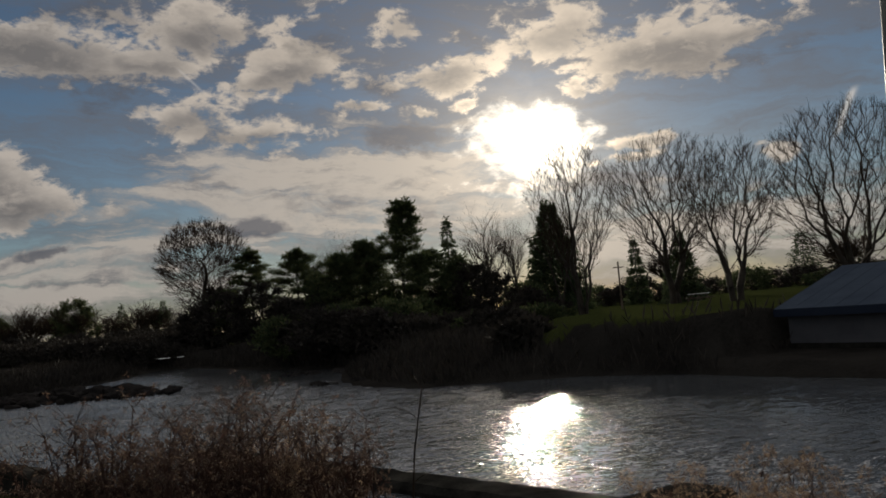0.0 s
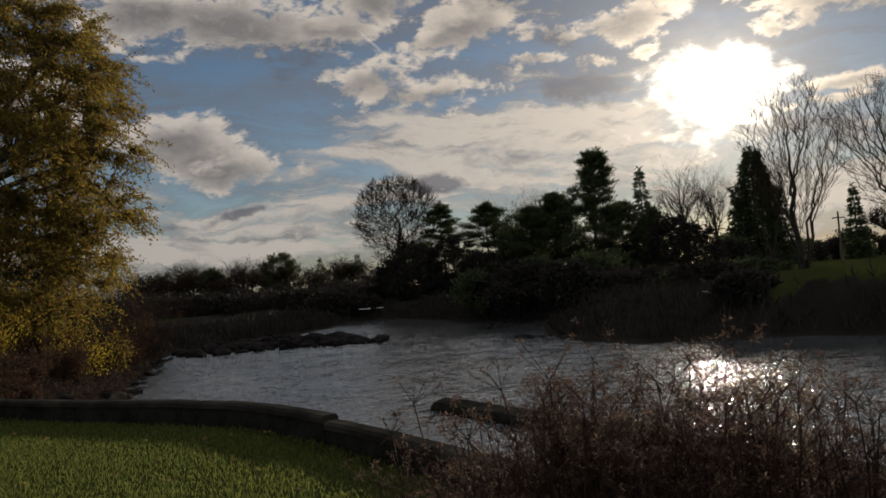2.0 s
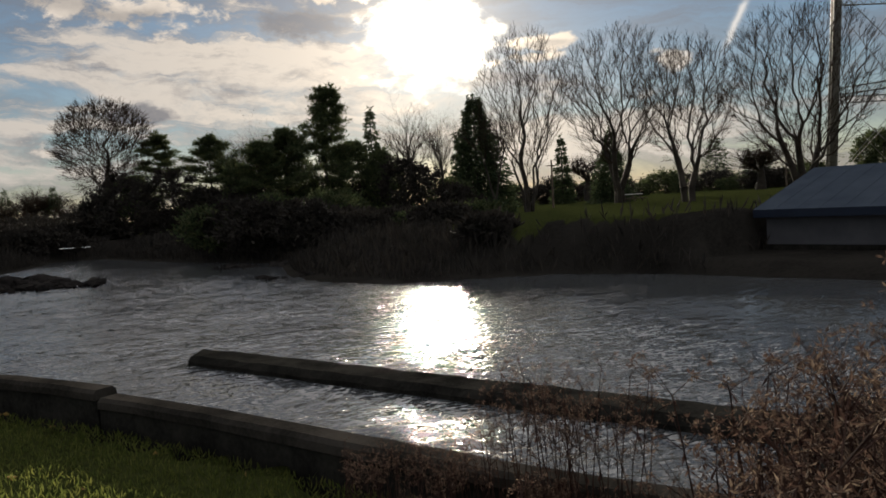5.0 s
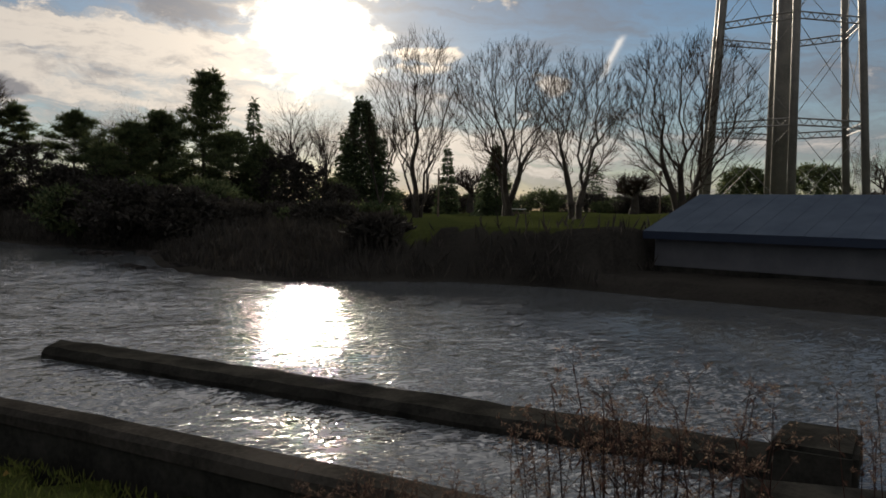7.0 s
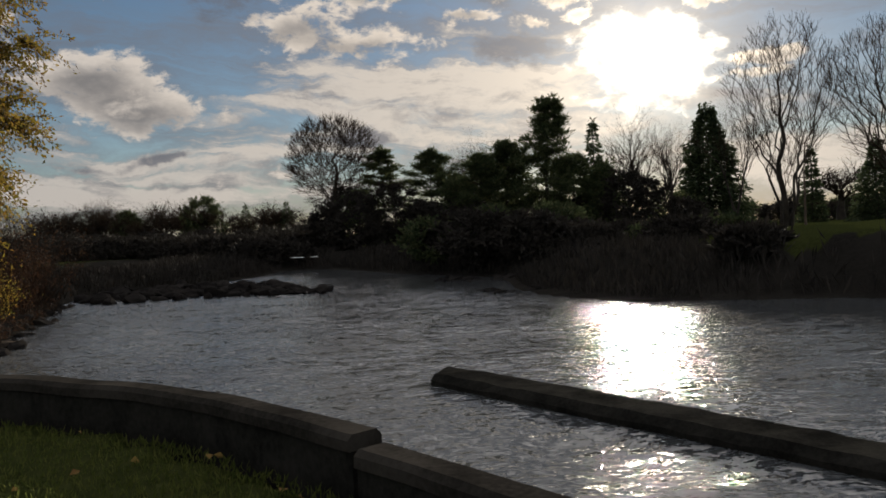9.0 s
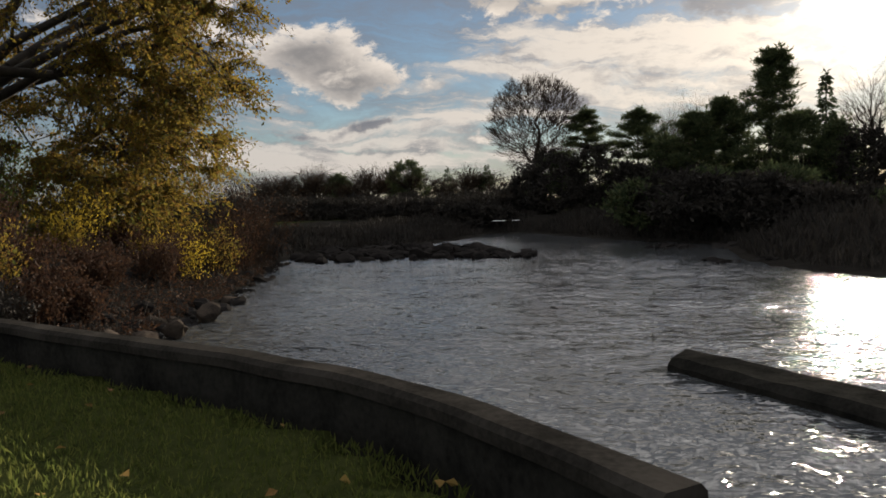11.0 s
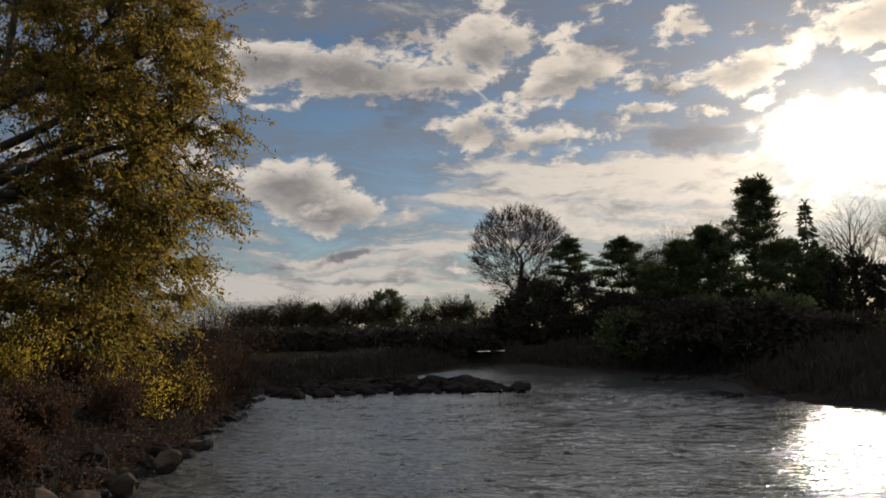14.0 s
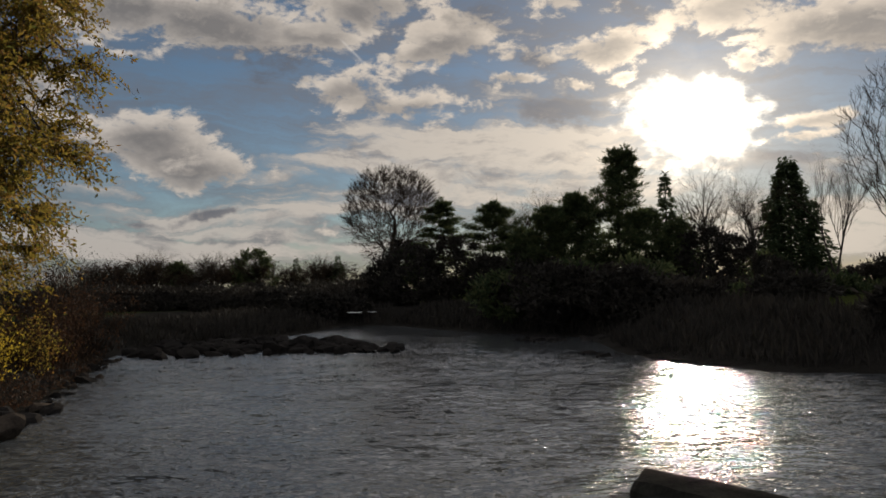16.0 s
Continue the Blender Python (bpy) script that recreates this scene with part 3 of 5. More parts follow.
def conifer(name, x, y, z, height, radius, seed, label, tiers=17, density=1.0, mat=None, droop=0.35, shape=0.85, skirt=0.06, uneven=0.18):
    rng = np.random.default_rng(seed)
    pts, dirs = [], []
    limbs = Limbs()
    limbs.tube(Vector((0, 0, -0.4)), Vector((0, 0, height * 0.97)), 0.018 * height, 0.02, 7)
    for t in range(tiers):
        h = skirt + (1 - skirt) * (t + rng.uniform(-0.3, 0.3)) / tiers
        R = radius * max(0.03, 1 - h) ** shape * rng.uniform(1 - uneven, 1.12)
        n = max(5, int(11 * (1 - 0.5 * h)))
        for k in range(n):
            w = 6.283 * (k + rng.uniform(-0.35, 0.35)) / n
            L = R * rng.uniform(0.88 - uneven, 1.15)
            out = np.array([math.cos(w), math.sin(w), 0])
            zz = h * height
            end = out * L + np.array([0, 0, zz - droop * L + 0.12 * L])
            limbs.tube(Vector((0, 0, zz)), Vector(end), 0.02 + 0.006 * radius, 0.008, 3)
            m = max(4, int(26 * density * (0.4 + L / max(radius, 0.1))))
            u = rng.uniform(0.12, 1.0, m) ** 0.75
            side = np.cross(out, [0, 0, 1.0])
            off = rng.normal(size=m) * 0.26 * L * (1.05 - u)
            c = np.outer(u * L, out) + np.outer(off, side)
            c[:, 2] += zz - droop * L * u + 0.12 * L * u**3 + rng.normal(size=m) * 0.07 * radius
            pts.append(c)
            dd = np.outer(np.ones(m), out * 0.8) + np.outer(np.sign(off) * 0.7, side) + rng.normal(size=(m, 3)) * 0.3
            dd[:, 2] -= 0.35
            dirs.append(dd)
    top_pts = np.zeros((12, 3))
    top_pts[:, 2] = height * rng.uniform(0.9, 1.0, 12)
    pts.append(top_pts)
    dirs.append(rng.normal(size=(12, 3)) * 0.5 + np.array([0, 0, 0.6]))
    top = thing(name, pose(x, y, z), label, "tree")
    size = 0.045 * height**0.5 * 3.2
    piece("trunk", mesh_of("trunk", limbs.v, limbs.f, BARK, True), top)
    piece("crown", leaf_mesh("crown", np.concatenate(pts), np.concatenate(dirs), size, size * 0.34, rng, mat or EVERGREEN), top)
    return top


def pine(name, x, y, z, height, width, seed, label, limbs_n=40, flat=0.34, rise=0.22, low=0.1, peak=0.35, gappy=0.6, needles=70, pad=0.15):
    """A pine: crooked limbs at uneven heights that carry flat, tufted pads of needles with sky between them."""
    rng = np.random.default_rng(seed)
    R = width / 2
    wood = Limbs()
    lean = rng.uniform(-0.03, 0.03, 2) * height
    trunk_at = lambda f: np.array([lean[0] * f + 0.012 * height * math.sin(5 * f + seed), lean[1] * f, height * f])
    for i in range(8):
        f0, f1 = i / 8 - (0.02 if i == 0 else 0), (i + 1) / 8 * 0.99
        wood.tube(Vector(trunk_at(f0)), Vector(trunk_at(f1)), 0.017 * height * (1.05 - f0), 0.017 * height * (1.05 - f1), 7)
    pts, dirs = [], []

    def tuft(c, rad, n):
        g = rng.normal(size=(n, 3))
        g /= np.linalg.norm(g, axis=1, keepdims=True)
        s = g * np.abs(rng.normal(size=(n, 1))) * 0.75
        pts.append(c + s * rad * np.array([1.0, 1.0, flat]))
        dirs.append(g * np.array([1, 1, 0.5]) + rng.normal(size=(n, 3)) * 0.35 + np.array([0, 0, 0.45]))

    for k in range(limbs_n):
        f = low + (0.97 - low) * ((k + rng.uniform(0, 1)) / limbs_n) ** 0.9
        prof = (f / peak) ** 0.45 if f < peak else ((1.0 - f) / (1 - peak)) ** 0.72
        L = R * max(0.12, prof) * (1 - gappy * rng.random() ** 1.1) * 1.25
        w = k * 2.39996 + rng.uniform(-0.6, 0.6)
        out = np.array([math.cos(w), math.sin(w), 0.0])
        up = rise * (0.25 + 1.5 * f) + rng.uniform(-0.12, 0.12)
        p0 = trunk_at(f)
        last = p0
        for i, u in enumerate((0.35, 0.62, 0.84, 1.0)):
            c = p0 + out * L * u + np.array([0, 0, L * (up * u - 0.1 * u * (1 - u))]) + rng.normal(size=3) * 0.05 * L
            wood.tube(Vector(last), Vector(c), 0.05 * (1.15 - u) + 0.012, 0.05 * (1.0 - u) + 0.01, 4)
            last = c
            rad = pad * R * rng.uniform(0.7, 1.25) * (0.55 + 0.45 * max(prof, 0.3))
            if u > 0.5 or rng.random() < 0.55:
                tuft(c, rad, int(needles * rng.uniform(0.6, 1.2)))
                side = np.cross(out, [0, 0, 1.0]) * rng.choice((-1, 1))
                e = c + side * rad * 1.1 + out * rad * 0.5
                wood.tube(Vector(c), Vector(e), 0.02, 0.01, 3)
                tuft(e, rad * 0.75, int(needles * 0.6))
    for i in range(5):
        tuft(trunk_at(0.9 + 0.025 * i) + rng.normal(size=3) * 0.03 * R, pad * R * (0.7 - 0.1 * i), int(needles * 0.6))
    top = thing(name, pose(x, y, z), label, "tree")
    piece("trunk", mesh_of("trunk", wood.v, wood.f, BARK, True), top)
    piece("crown", leaf_mesh("crown", np.concatenate(pts), np.concatenate(dirs), 0.42, 0.07, rng, PINE_GREEN), top)
    return top


def clump_tree(name, x, y, z, height, width, seed, label, mat, clumps=46, leaves=150, leaf=0.3, low=0.12, ragged=0.5, taper=0.5, clump=0.15, category="tree", leafw=0.4):
    """A leafy or needled tree: limbs that end in uneven clumps, with gaps between."""
    rng = np.random.default_rng(seed)
    limbs = Limbs()
    limbs.tube(Vector((0, 0, -0.4)), Vector((0.04 * width, 0, height * 0.9)), 0.02 * height + 0.02, 0.03, 7)
    pts, dirs = [], []
    for i in range(clumps):
        h = low + (0.98 - low) * ((i + 0.5) / clumps) ** 0.85
        prof = math.sin(math.pi * min(1.0, 0.30 + 0.70 * h) ** 1.2) ** taper
        R = width * 0.5 * prof * (1 - ragged * rng.random() ** 1.5)
        w = i * 2.39996 + rng.uniform(-0.5, 0.5)
        c = np.array([math.cos(w) * R * 0.85, math.sin(w) * R * 0.85, h * height])
        root = Vector((0, 0, max(0.05, h - 0.14) * height))
        limbs.tube(root, Vector(c), 0.03 + 0.004 * height, 0.012, 4)
        rad = clump * (0.5 * width + 0.25 * height) * rng.uniform(0.6, 1.35)
        m = int(leaves * rng.uniform(0.6, 1.3))
        g = rng.normal(size=(m, 3))
        g /= np.linalg.norm(g, axis=1, keepdims=True)
        g *= np.abs(rng.normal(size=(m, 1))) * 0.62
        pts.append(c + g * rad * np.array([1.1, 1.1, 0.62]))
        dirs.append(g + rng.normal(size=(m, 3)) * 0.5 + np.array([0, 0, 0.2]))
    top = thing(name, pose(x, y, z), label, category)
    piece("trunk", mesh_of("trunk", limbs.v, limbs.f, BARK, True), top)
    piece("crown", leaf_mesh("crown", np.concatenate(pts), np.concatenate(dirs), leaf, leaf * leafw, rng, mat), top)
    return top


def brush(name, x, y, z, height, width, seed, label, mat, stems=26, leaves=700, leaf=0.16, category="bush", group=""):
    """A bush of many thin stems from the ground, with leaves and twigs."""
    r = random.Random(seed)
    rng = np.random.default_rng(seed)
    limbs = Limbs()
    ends, ways = [], []
    for _ in range(stems):
        w, lean = r.uniform(0, 6.283), r.uniform(0.05, 0.62)
        p = Vector((r.uniform(-0.2, 0.2) * width, r.uniform(-0.2, 0.2) * width, -0.15))
        d = Vector((math.cos(w) * lean, math.sin(w) * lean, 1)).normalized()
        L, rad = height * r.uniform(0.55, 1.05), 0.008 + 0.005 * height
        for i in range(4):
            d = (d + Vector((r.uniform(-0.2, 0.2), r.uniform(-0.2, 0.2), r.uniform(-0.12, 0.05)))).normalized()
            q = p + d * L / 4
            limbs.tube(p, q, rad, rad * 0.7, 3)
            p, rad = q, rad * 0.7
            ends.append(tuple(p))
            ways.append(tuple(d))
            if i > 0:
                for _ in range(3):
                    c = (d + Vector((r.uniform(-0.9, 0.9), r.uniform(-0.9, 0.9), r.uniform(-0.2, 0.6)))).normalized()
                    e = p + c * L * r.uniform(0.1, 0.26)
                    limbs.tube(p, e, rad * 0.6, rad * 0.25, 3)
                    ends.append(tuple(e))
                    ways.append(tuple(c))
    ends, ways = np.array(ends), np.array(ways)
    pick = rng.integers(0, len(ends), leaves)
    pts = ends[pick] + rng.normal(size=(leaves, 3)) * np.array([0.07, 0.07, 0.05]) * width
    pts[:, 2] = np.maximum(pts[:, 2], 0.03)
    top = thing(name, pose(x, y, z), label, category, group)
    piece("stem_growth", mesh_of("stem_growth", limbs.v, limbs.f, TWIG), top)["kind"] = "stuff"
    piece("foliage", leaf_mesh("foliage", pts, ways[pick] + rng.normal(size=(leaves, 3)) * 0.6, leaf, leaf * 0.5, rng, mat), top)["kind"] = "stuff"
    return top


# ---- the land and the river ----
# shore points: x, y, bank height behind it, run of the bank
SHORE = [
    (-10.2, 15.3, 1.5, 4.5), (-11.0, 17.0, 1.5, 4.5), (-12.2, 20.5, 1.6, 4.5), (-13.2, 23.8, 1.6, 4.5), (-15.8, 31.0, 1.6, 5.0),
    (-18.6, 38.0, 1.5, 6.0), (-19.4, 42.5, 1.0, 5.0), (-16.2, 46.5, 0.7, 5.0), (-14.6, 56.0, 0.8, 5.0), (-14.4, 66.0, 1.1, 4.0), (-11.5, 66.0, 1.2, 3.0), (-5.3, 53.5, 1.4, 3.0),
    (0.9, 45.0, 1.5, 3.0), (0.4, 36.0, 1.2, 6.0), (1.4, 31.4, 0.9, 7.0), (3.4, 28.0, 0.8, 7.0), (7.6, 26.9, 1.3, 5.0), (9.6, 26.5, 1.9, 2.4),
    (12.1, 23.8, 1.9, 2.4), (13.5, 20.6, 0.45, 1.5), (18.5, 11.5, 0.45, 1.5), (40.0, -12.0, 1.6, 3.0), (70.0, -60.0, 1.6, 3.0),
    (40.0, -60.0, 1.05, 0.2), (14.0, -12.0, 1.05, 0.2), (4.2, 0.1, 1.05, 0.2), (-0.30, 5.55, 1.05, 0.2), (-1.42, 7.02, 1.05, 0.2),
    (-2.50, 8.32, 1.05, 0.2), (-3.10, 8.92, 1.05, 0.2), (-3.95, 9.68, 1.05, 0.2), (-4.95, 10.25, 1.05, 0.2), (-6.30, 10.85, 1.05, 0.2),
    (-8.00, 11.55, 1.05, 0.3), (-9.30, 13.2, 1.2, 2.0),
]


def bank(px, py):
    """Height of the land, and how bare it is, at many places."""
    P = np.array(SHORE)
    A, B = P, np.roll(P, -1, 0)
    best = np.full(px.shape, 1e9)
    hb, run = np.zeros(px.shape), np.ones(px.shape)
    inside = np.zeros(px.shape, bool)
    for a, b in zip(A, B):
        dx, dy = b[0] - a[0], b[1] - a[1]
        t = np.clip(((px - a[0]) * dx + (py - a[1]) * dy) / (dx * dx + dy * dy), 0, 1)
        d = np.hypot(px - a[0] - t * dx, py - a[1] - t * dy)
        nearer = d < best
        best = np.where(nearer, d, best)
        hb = np.where(nearer, a[2] + t * (b[2] - a[2]), hb)
        run = np.where(nearer, a[3] + t * (b[3] - a[3]), run)
        cross = ((a[1] > py) != (b[1] > py)) & (px < (b[0] - a[0]) * (py - a[1]) / (b[1] - a[1] + 1e-12) + a[0])
        inside ^= cross
    k = np.clip(best / run, 0, 1)
    rise = k * k * (3 - 2 * k)
    beyond = np.clip((best - run) / 60.0, 0, 1)
    far_side = np.clip((py - 24.0) / 12.0, 0, 1)
    z = np.where(inside, -0.9 * np.clip(best / 1.5, 0, 1) - 0.05, hb * rise + far_side * beyond * 0.9)
    # the low terrace on which the shed stands
    u, v = (px - 16.7) * 0.38 - (py - 24.75) * 0.925, (px - 16.7) * 0.925 + (py - 24.75) * 0.38
    z = np.where((u > -0.4) & (u < 17.0) & (v > -8.0) & (v < 9.0), np.minimum(z, 0.45), z)
    lawn_far = (px > 9.0) & (py > 26.0) & (best > 2.2)
    near_side = run < 0.31
    bare = np.where(near_side | lawn_far | (best > 55), 0.0, np.clip(1.3 - best / 22.0, 0, 1))
    bare = np.where(inside, 1.0, bare)
    return z, bare


def land_height(x, y):
    return float(bank(np.array([float(x)]), np.array([float(y)]))[0][0])


def axis(lo, hi, step, far, grow_by=1.22):
    mid = list(np.arange(lo, hi + step / 2, step))
    s, up, down = step, [hi], [lo]
    while up[-1] < far:
        s *= grow_by
        up.append(up[-1] + s)
        down.append(down[-1] - s)
    return np.array(down[:0:-1] + mid + up[1:])


def build_ground():
    xs, ys = axis(-34, 26, 0.4, 2600), axis(-6, 72, 0.4, 2600)
    X, Y = np.meshgrid(xs, ys)
    z, bare = bank(X.ravel(), Y.ravel())
    n = np.array([noise.noise((x * 0.35, y * 0.35, 0.0)) for x, y in zip(X.ravel(), Y.ravel())])
    z = z + n * np.where(bare > 0.3, 0.16, 0.025) * (z > 0.25)
    W, H = len(xs), len(ys)
    i = np.arange(W * H).reshape(H, W)
    f = np.stack([i[:-1, :-1], i[:-1, 1:], i[1:, 1:], i[1:, :-1]], -1).reshape(-1, 4)
    me = mesh_of("ground", np.stack([X.ravel(), Y.ravel(), z], 1), f, GROUND, True)
    at = me.attributes.new("earth", "FLOAT", "POINT")
    at.data.foreach_set("value", bare.astype(np.float32))
    tagged(new("ground", me), "river banks with mown lawn and leaf litter", "ground", kind="structure")


build_ground()

wv = [(-60, -75, 0), (75, -75, 0), (75, 75, 0), (-60, 75, 0)]
tagged(new("water", mesh_of("water", wv, [(0, 1, 2, 3)], WATER)), "rippled river water with the low sun's glitter", "water", kind="structure")


# ---- concrete walls ----
def swept_wall(name, line, top, bottom, thick, mat, label, cap):
    """A cast wall along a line of plan points, with a slightly proud, worn coping."""
    ob = thing(name, pose(0, 0, 0), label, "wall")
    pts = [Vector((x, y, 0)) for x, y in line]
    # finer points along a smooth curve
    fine = []
    for i in range(len(pts) - 1):
        p0, p1, p2, p3 = pts[max(0, i - 1)], pts[i], pts[i + 1], pts[min(len(pts) - 1, i + 2)]
        for s in range(6):
            t = s / 6
            fine.append(0.5 * ((2 * p1) + (p2 - p0) * t + (2 * p0 - 5 * p1 + 4 * p2 - p3) * t * t + (3 * p1 - p0 - 3 * p2 + p3) * t**3))
    fine.append(pts[-1])

    def sweep(nm, half, lo, hi, chamfer, m, jitter, lab):
        prof = [(-half, lo), (half, lo), (half, hi - chamfer), (half - chamfer, hi), (-half + chamfer, hi), (-half, hi - chamfer)]
        v, f = [], []
        for i, p in enumerate(fine):
            d = (fine[min(i + 1, len(fine) - 1)] - fine[max(i - 1, 0)]).normalized()
            s = Vector((d.y, -d.x, 0))
            for a, b in prof:
                j = noise.noise(p * 2.0 + Vector((a * 9, 0, b * 5))) * jitter
                v.append(p + s * (a + j) + Vector((0, 0, b + (noise.noise(p * 1.3) * jitter if b > 0.5 else 0))))
        n = len(prof)
        for i in range(len(fine) - 1):
            for k in range(n):
                a, b = i * n + k, i * n + (k + 1) % n
                f.append((a, b, b + n, a + n))
        f += [tuple(range(n))[::-1], tuple(len(v) - n + k for k in range(n))]
        piece(nm, mesh_of(nm, v, f, m), ob, lab)

    # body darker than the coping: the face's shade is in its colour
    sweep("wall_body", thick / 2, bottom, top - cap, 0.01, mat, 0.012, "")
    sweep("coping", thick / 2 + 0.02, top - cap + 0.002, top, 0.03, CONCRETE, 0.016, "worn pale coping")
    return ob


swept_wall("retaining_wall", [(-2.58, 8.24), (-3.05, 8.72), (-3.95, 9.55), (-4.95, 10.12), (-6.30, 10.72), (-8.0, 11.42), (-9.6, 12.25), (-11.6, 13.6)], 1.35, -0.9, 0.17, SHADED_CONCRETE, "curved concrete retaining wall with a worn edge, beside lawn", 0.09)
swept_wall("retaining_wall", [(-2.54, 8.16), (-1.50, 6.90), (-0.40, 5.47), (1.8, 2.9), (4.2, 0.1), (9.0, -6.0)], 1.295, -0.9, 0.17, SHADED_CONCRETE, "lower straight concrete retaining wall with a chipped top", 0.09)


def breakwater():
    a, b = Vector((-2.33, 16.8, 0)), Vector((4.75, 7.55, 0))
    L = (b - a).length
    w = math.degrees(math.atan2(b.y - a.y, b.x - a.x))
    ob = thing("breakwater", pose(a.x, a.y, 0, 0, 0, w), "long low dark concrete beam lying in the river", "breakwater")
    rng = random.Random(5)
    n, v, f = 40, [], []
    for i in range(n + 1):
        x = L * i / n
        nose = 1.0 if i else 0.7
        for y, z in ((-0.36, -0.6), (-0.36, 0.07), (-0.27, 0.17), (0.27, 0.18), (0.36, 0.08), (0.36, -0.6)):
            v.append((x + (0.25 if i == 0 and y < 0 else 0) + rng.uniform(-0.02, 0.02), y * nose + rng.uniform(-0.018, 0.018), z + (rng.uniform(-0.014, 0.014) if z > 0 else 0)))
    for i in range(n):
        for k in range(6):
            p, q = i * 6 + k, i * 6 + (k + 1) % 6
            f.append((p, q, q + 6, p + 6))
    f += [(5, 4, 3, 2, 1, 0), tuple(n * 6 + k for k in range(6))]
    piece("beam", mesh_of("beam", v, f, SHADED_CONCRETE), ob)


breakwater()
for x, y, z, s, w in ((4.75, 7.75, 0.0, (1.5, 0.75, 0.36), 36), (3.75, 6.75, 0.0, (1.3, 0.7, 0.24), -22)):
    blk = thing("concrete_block", pose(x, y, z, 0, 5, w), "broken concrete block at the water's edge", "block")
    b = bmesh.new()
    box(b, (-s[0] / 2, -s[1] / 2, -0.7), (s[0] / 2, s[1] / 2, s[2]), 0.05)
    part("block", b, SHADED_CONCRETE, blk)


# ---- the boathouse-like shed on the far bank ----
def shed():
    ob = thing("river_shed", pose(16.7, 24.75, 0, 0, 0, math.degrees(math.atan2(-0.925, 0.38))), "low grey shed with a blue-grey metal roof, on a concrete base", "building")
    L, D = 15.0, 8.0
    b = bmesh.new()
    box(b, (-0.08, -0.08, -0.9), (L, D, 0.62), 0.02)
    part("foundation", b, SHADED_CONCRETE, ob, "dark concrete base")
    b = bmesh.new()
    box(b, (0, 0, 0.62), (L - 0.05, D - 0.05, 1.78))
    vs = [b.verts.new(p) for p in ((0, 0, 1.78), (0, D - 0.05, 1.78), (0, D / 2, 3.1))]
    b.faces.new(vs)
    part("wall", b, SIDING, ob)
    for i in range(8):
        b = bmesh.new()
        box(b, (-0.012, -0.014, 0.64 + i * 0.14), (L - 0.06, -0.001, 0.77 + i * 0.14))
        part("siding_board", b, SIDING, ob)
    for nm, y0, z0, y1, z1 in (("roof_slope", -0.35, 1.80, D / 2, 3.2), ("roof_slope", D + 0.3, 1.80, D / 2, 3.2)):
        b = bmesh.new()
        a = Vector((0, y1 - y0, z1 - z0))
        nrm = Vector((0, -a.z, a.y)).normalized() * (0.06 if a.y > 0 else -0.06)
        v = [b.verts.new(p) for p in ((-0.3, y0, z0), (L + 0.3, y0, z0), (L + 0.3, y1, z1), (-0.3, y1, z1))]
        w = [b.verts.new(p.co + nrm) for p in v]
        for q in ((v[3], v[2], v[1], v[0]), tuple(w), (v[0], v[1], w[1], w[0]), (v[1], v[2], w[2], w[1]), (v[2], v[3], w[3], w[2]), (v[3], v[0], w[0], w[3])):
            b.faces.new(q)
        bmesh.ops.recalc_face_normals(b, faces=b.faces)
        slope = part(nm, b, ROOF, ob, "blue-grey standing-seam sheet")
        for i in range(21):
            x = -0.28 + i * (L + 0.56) / 20
            b = bmesh.new()
            rod(b, Vector((x, y0, z0)) + nrm, Vector((x, y1, z1)) + nrm, 0.014, n=4)
            part("seam", b, ROOF, slope)
    b = bmesh.new()
    box(b, (-0.3, -0.39, 1.58), (L + 0.3, -0.352, 1.84))
    part("fascia", b, FASCIA, ob, "dark blue fascia board")


shed()


# ---- the water tower's legs ----
def water_tower():
    az, dist = 47.65, 58.0
    cx, cy = -1.74 + dist * math.sin(radians(az)), 2.81 + dist * math.cos(radians(az))
    base = land_height(cx, cy)
    ob = thing("water_tower", pose(cx, cy, base, 0, 0, 0), "six-legged steel water tower with a thick central riser pipe", "tower")
    toward = math.atan2(2.81 - cy, -1.74 - cx)
    H = 27.0
    legs = []
    for k in range(6):
        w = toward + radians(8 + 60 * k)
        legs.append(lambda z, w=w: Vector((math.cos(w), math.sin(w), 0)) * (5.65 - 0.062 * z) + Vector((0, 0, z)))
    for leg in legs:
        b = bmesh.new()
        rod(b, leg(-0.4), leg(H), 0.26, 0.23, 12)
        part("leg", b, STEEL, ob, smooth=True)
    b = bmesh.new()
    rod(b, (0, 0, -0.4), (0, 0, H), 0.52, 0.52, 24)
    part("riser_pipe", b, STEEL, ob, "thick central standpipe", smooth=True)
    for z in (5.7, 12.3, 18.6, 24.8):
        for k in range(6):
            p, q = legs[k](z), legs[(k + 1) % 6](z)
            b = bmesh.new()
            up = Vector((0, 0, 0.42))
            rod(b, p, q, 0.05, n=6)
            rod(b, p + up, q + up, 0.05, n=6)
            n = 14
            for i in range(n):
                s, e = p.lerp(q, i / n), p.lerp(q, (i + 1) / n)
                rod(b, s + (up if i % 2 else Vector()), e + (Vector() if i % 2 else up), 0.028, n=4)
            part("lattice_girder", b, STEEL, ob)
    for z0, z1 in ((0.2, 5.7), (6.1, 12.3), (12.7, 18.6), (19.0, 24.8)):
        for k in range(6):
            for a, c in ((k, (k + 1) % 6), ((k + 1) % 6, k)):
                b = bmesh.new()
                rod(b, legs[a](z0), legs[c](z1), 0.022, n=5)
                part("tie_rod", b, STEEL, ob)


water_tower()

# ---- trees of the far bank ----
E7, E14 = (-1.743, 2.809, 2.473), (-3.59, 7.44, 2.24)


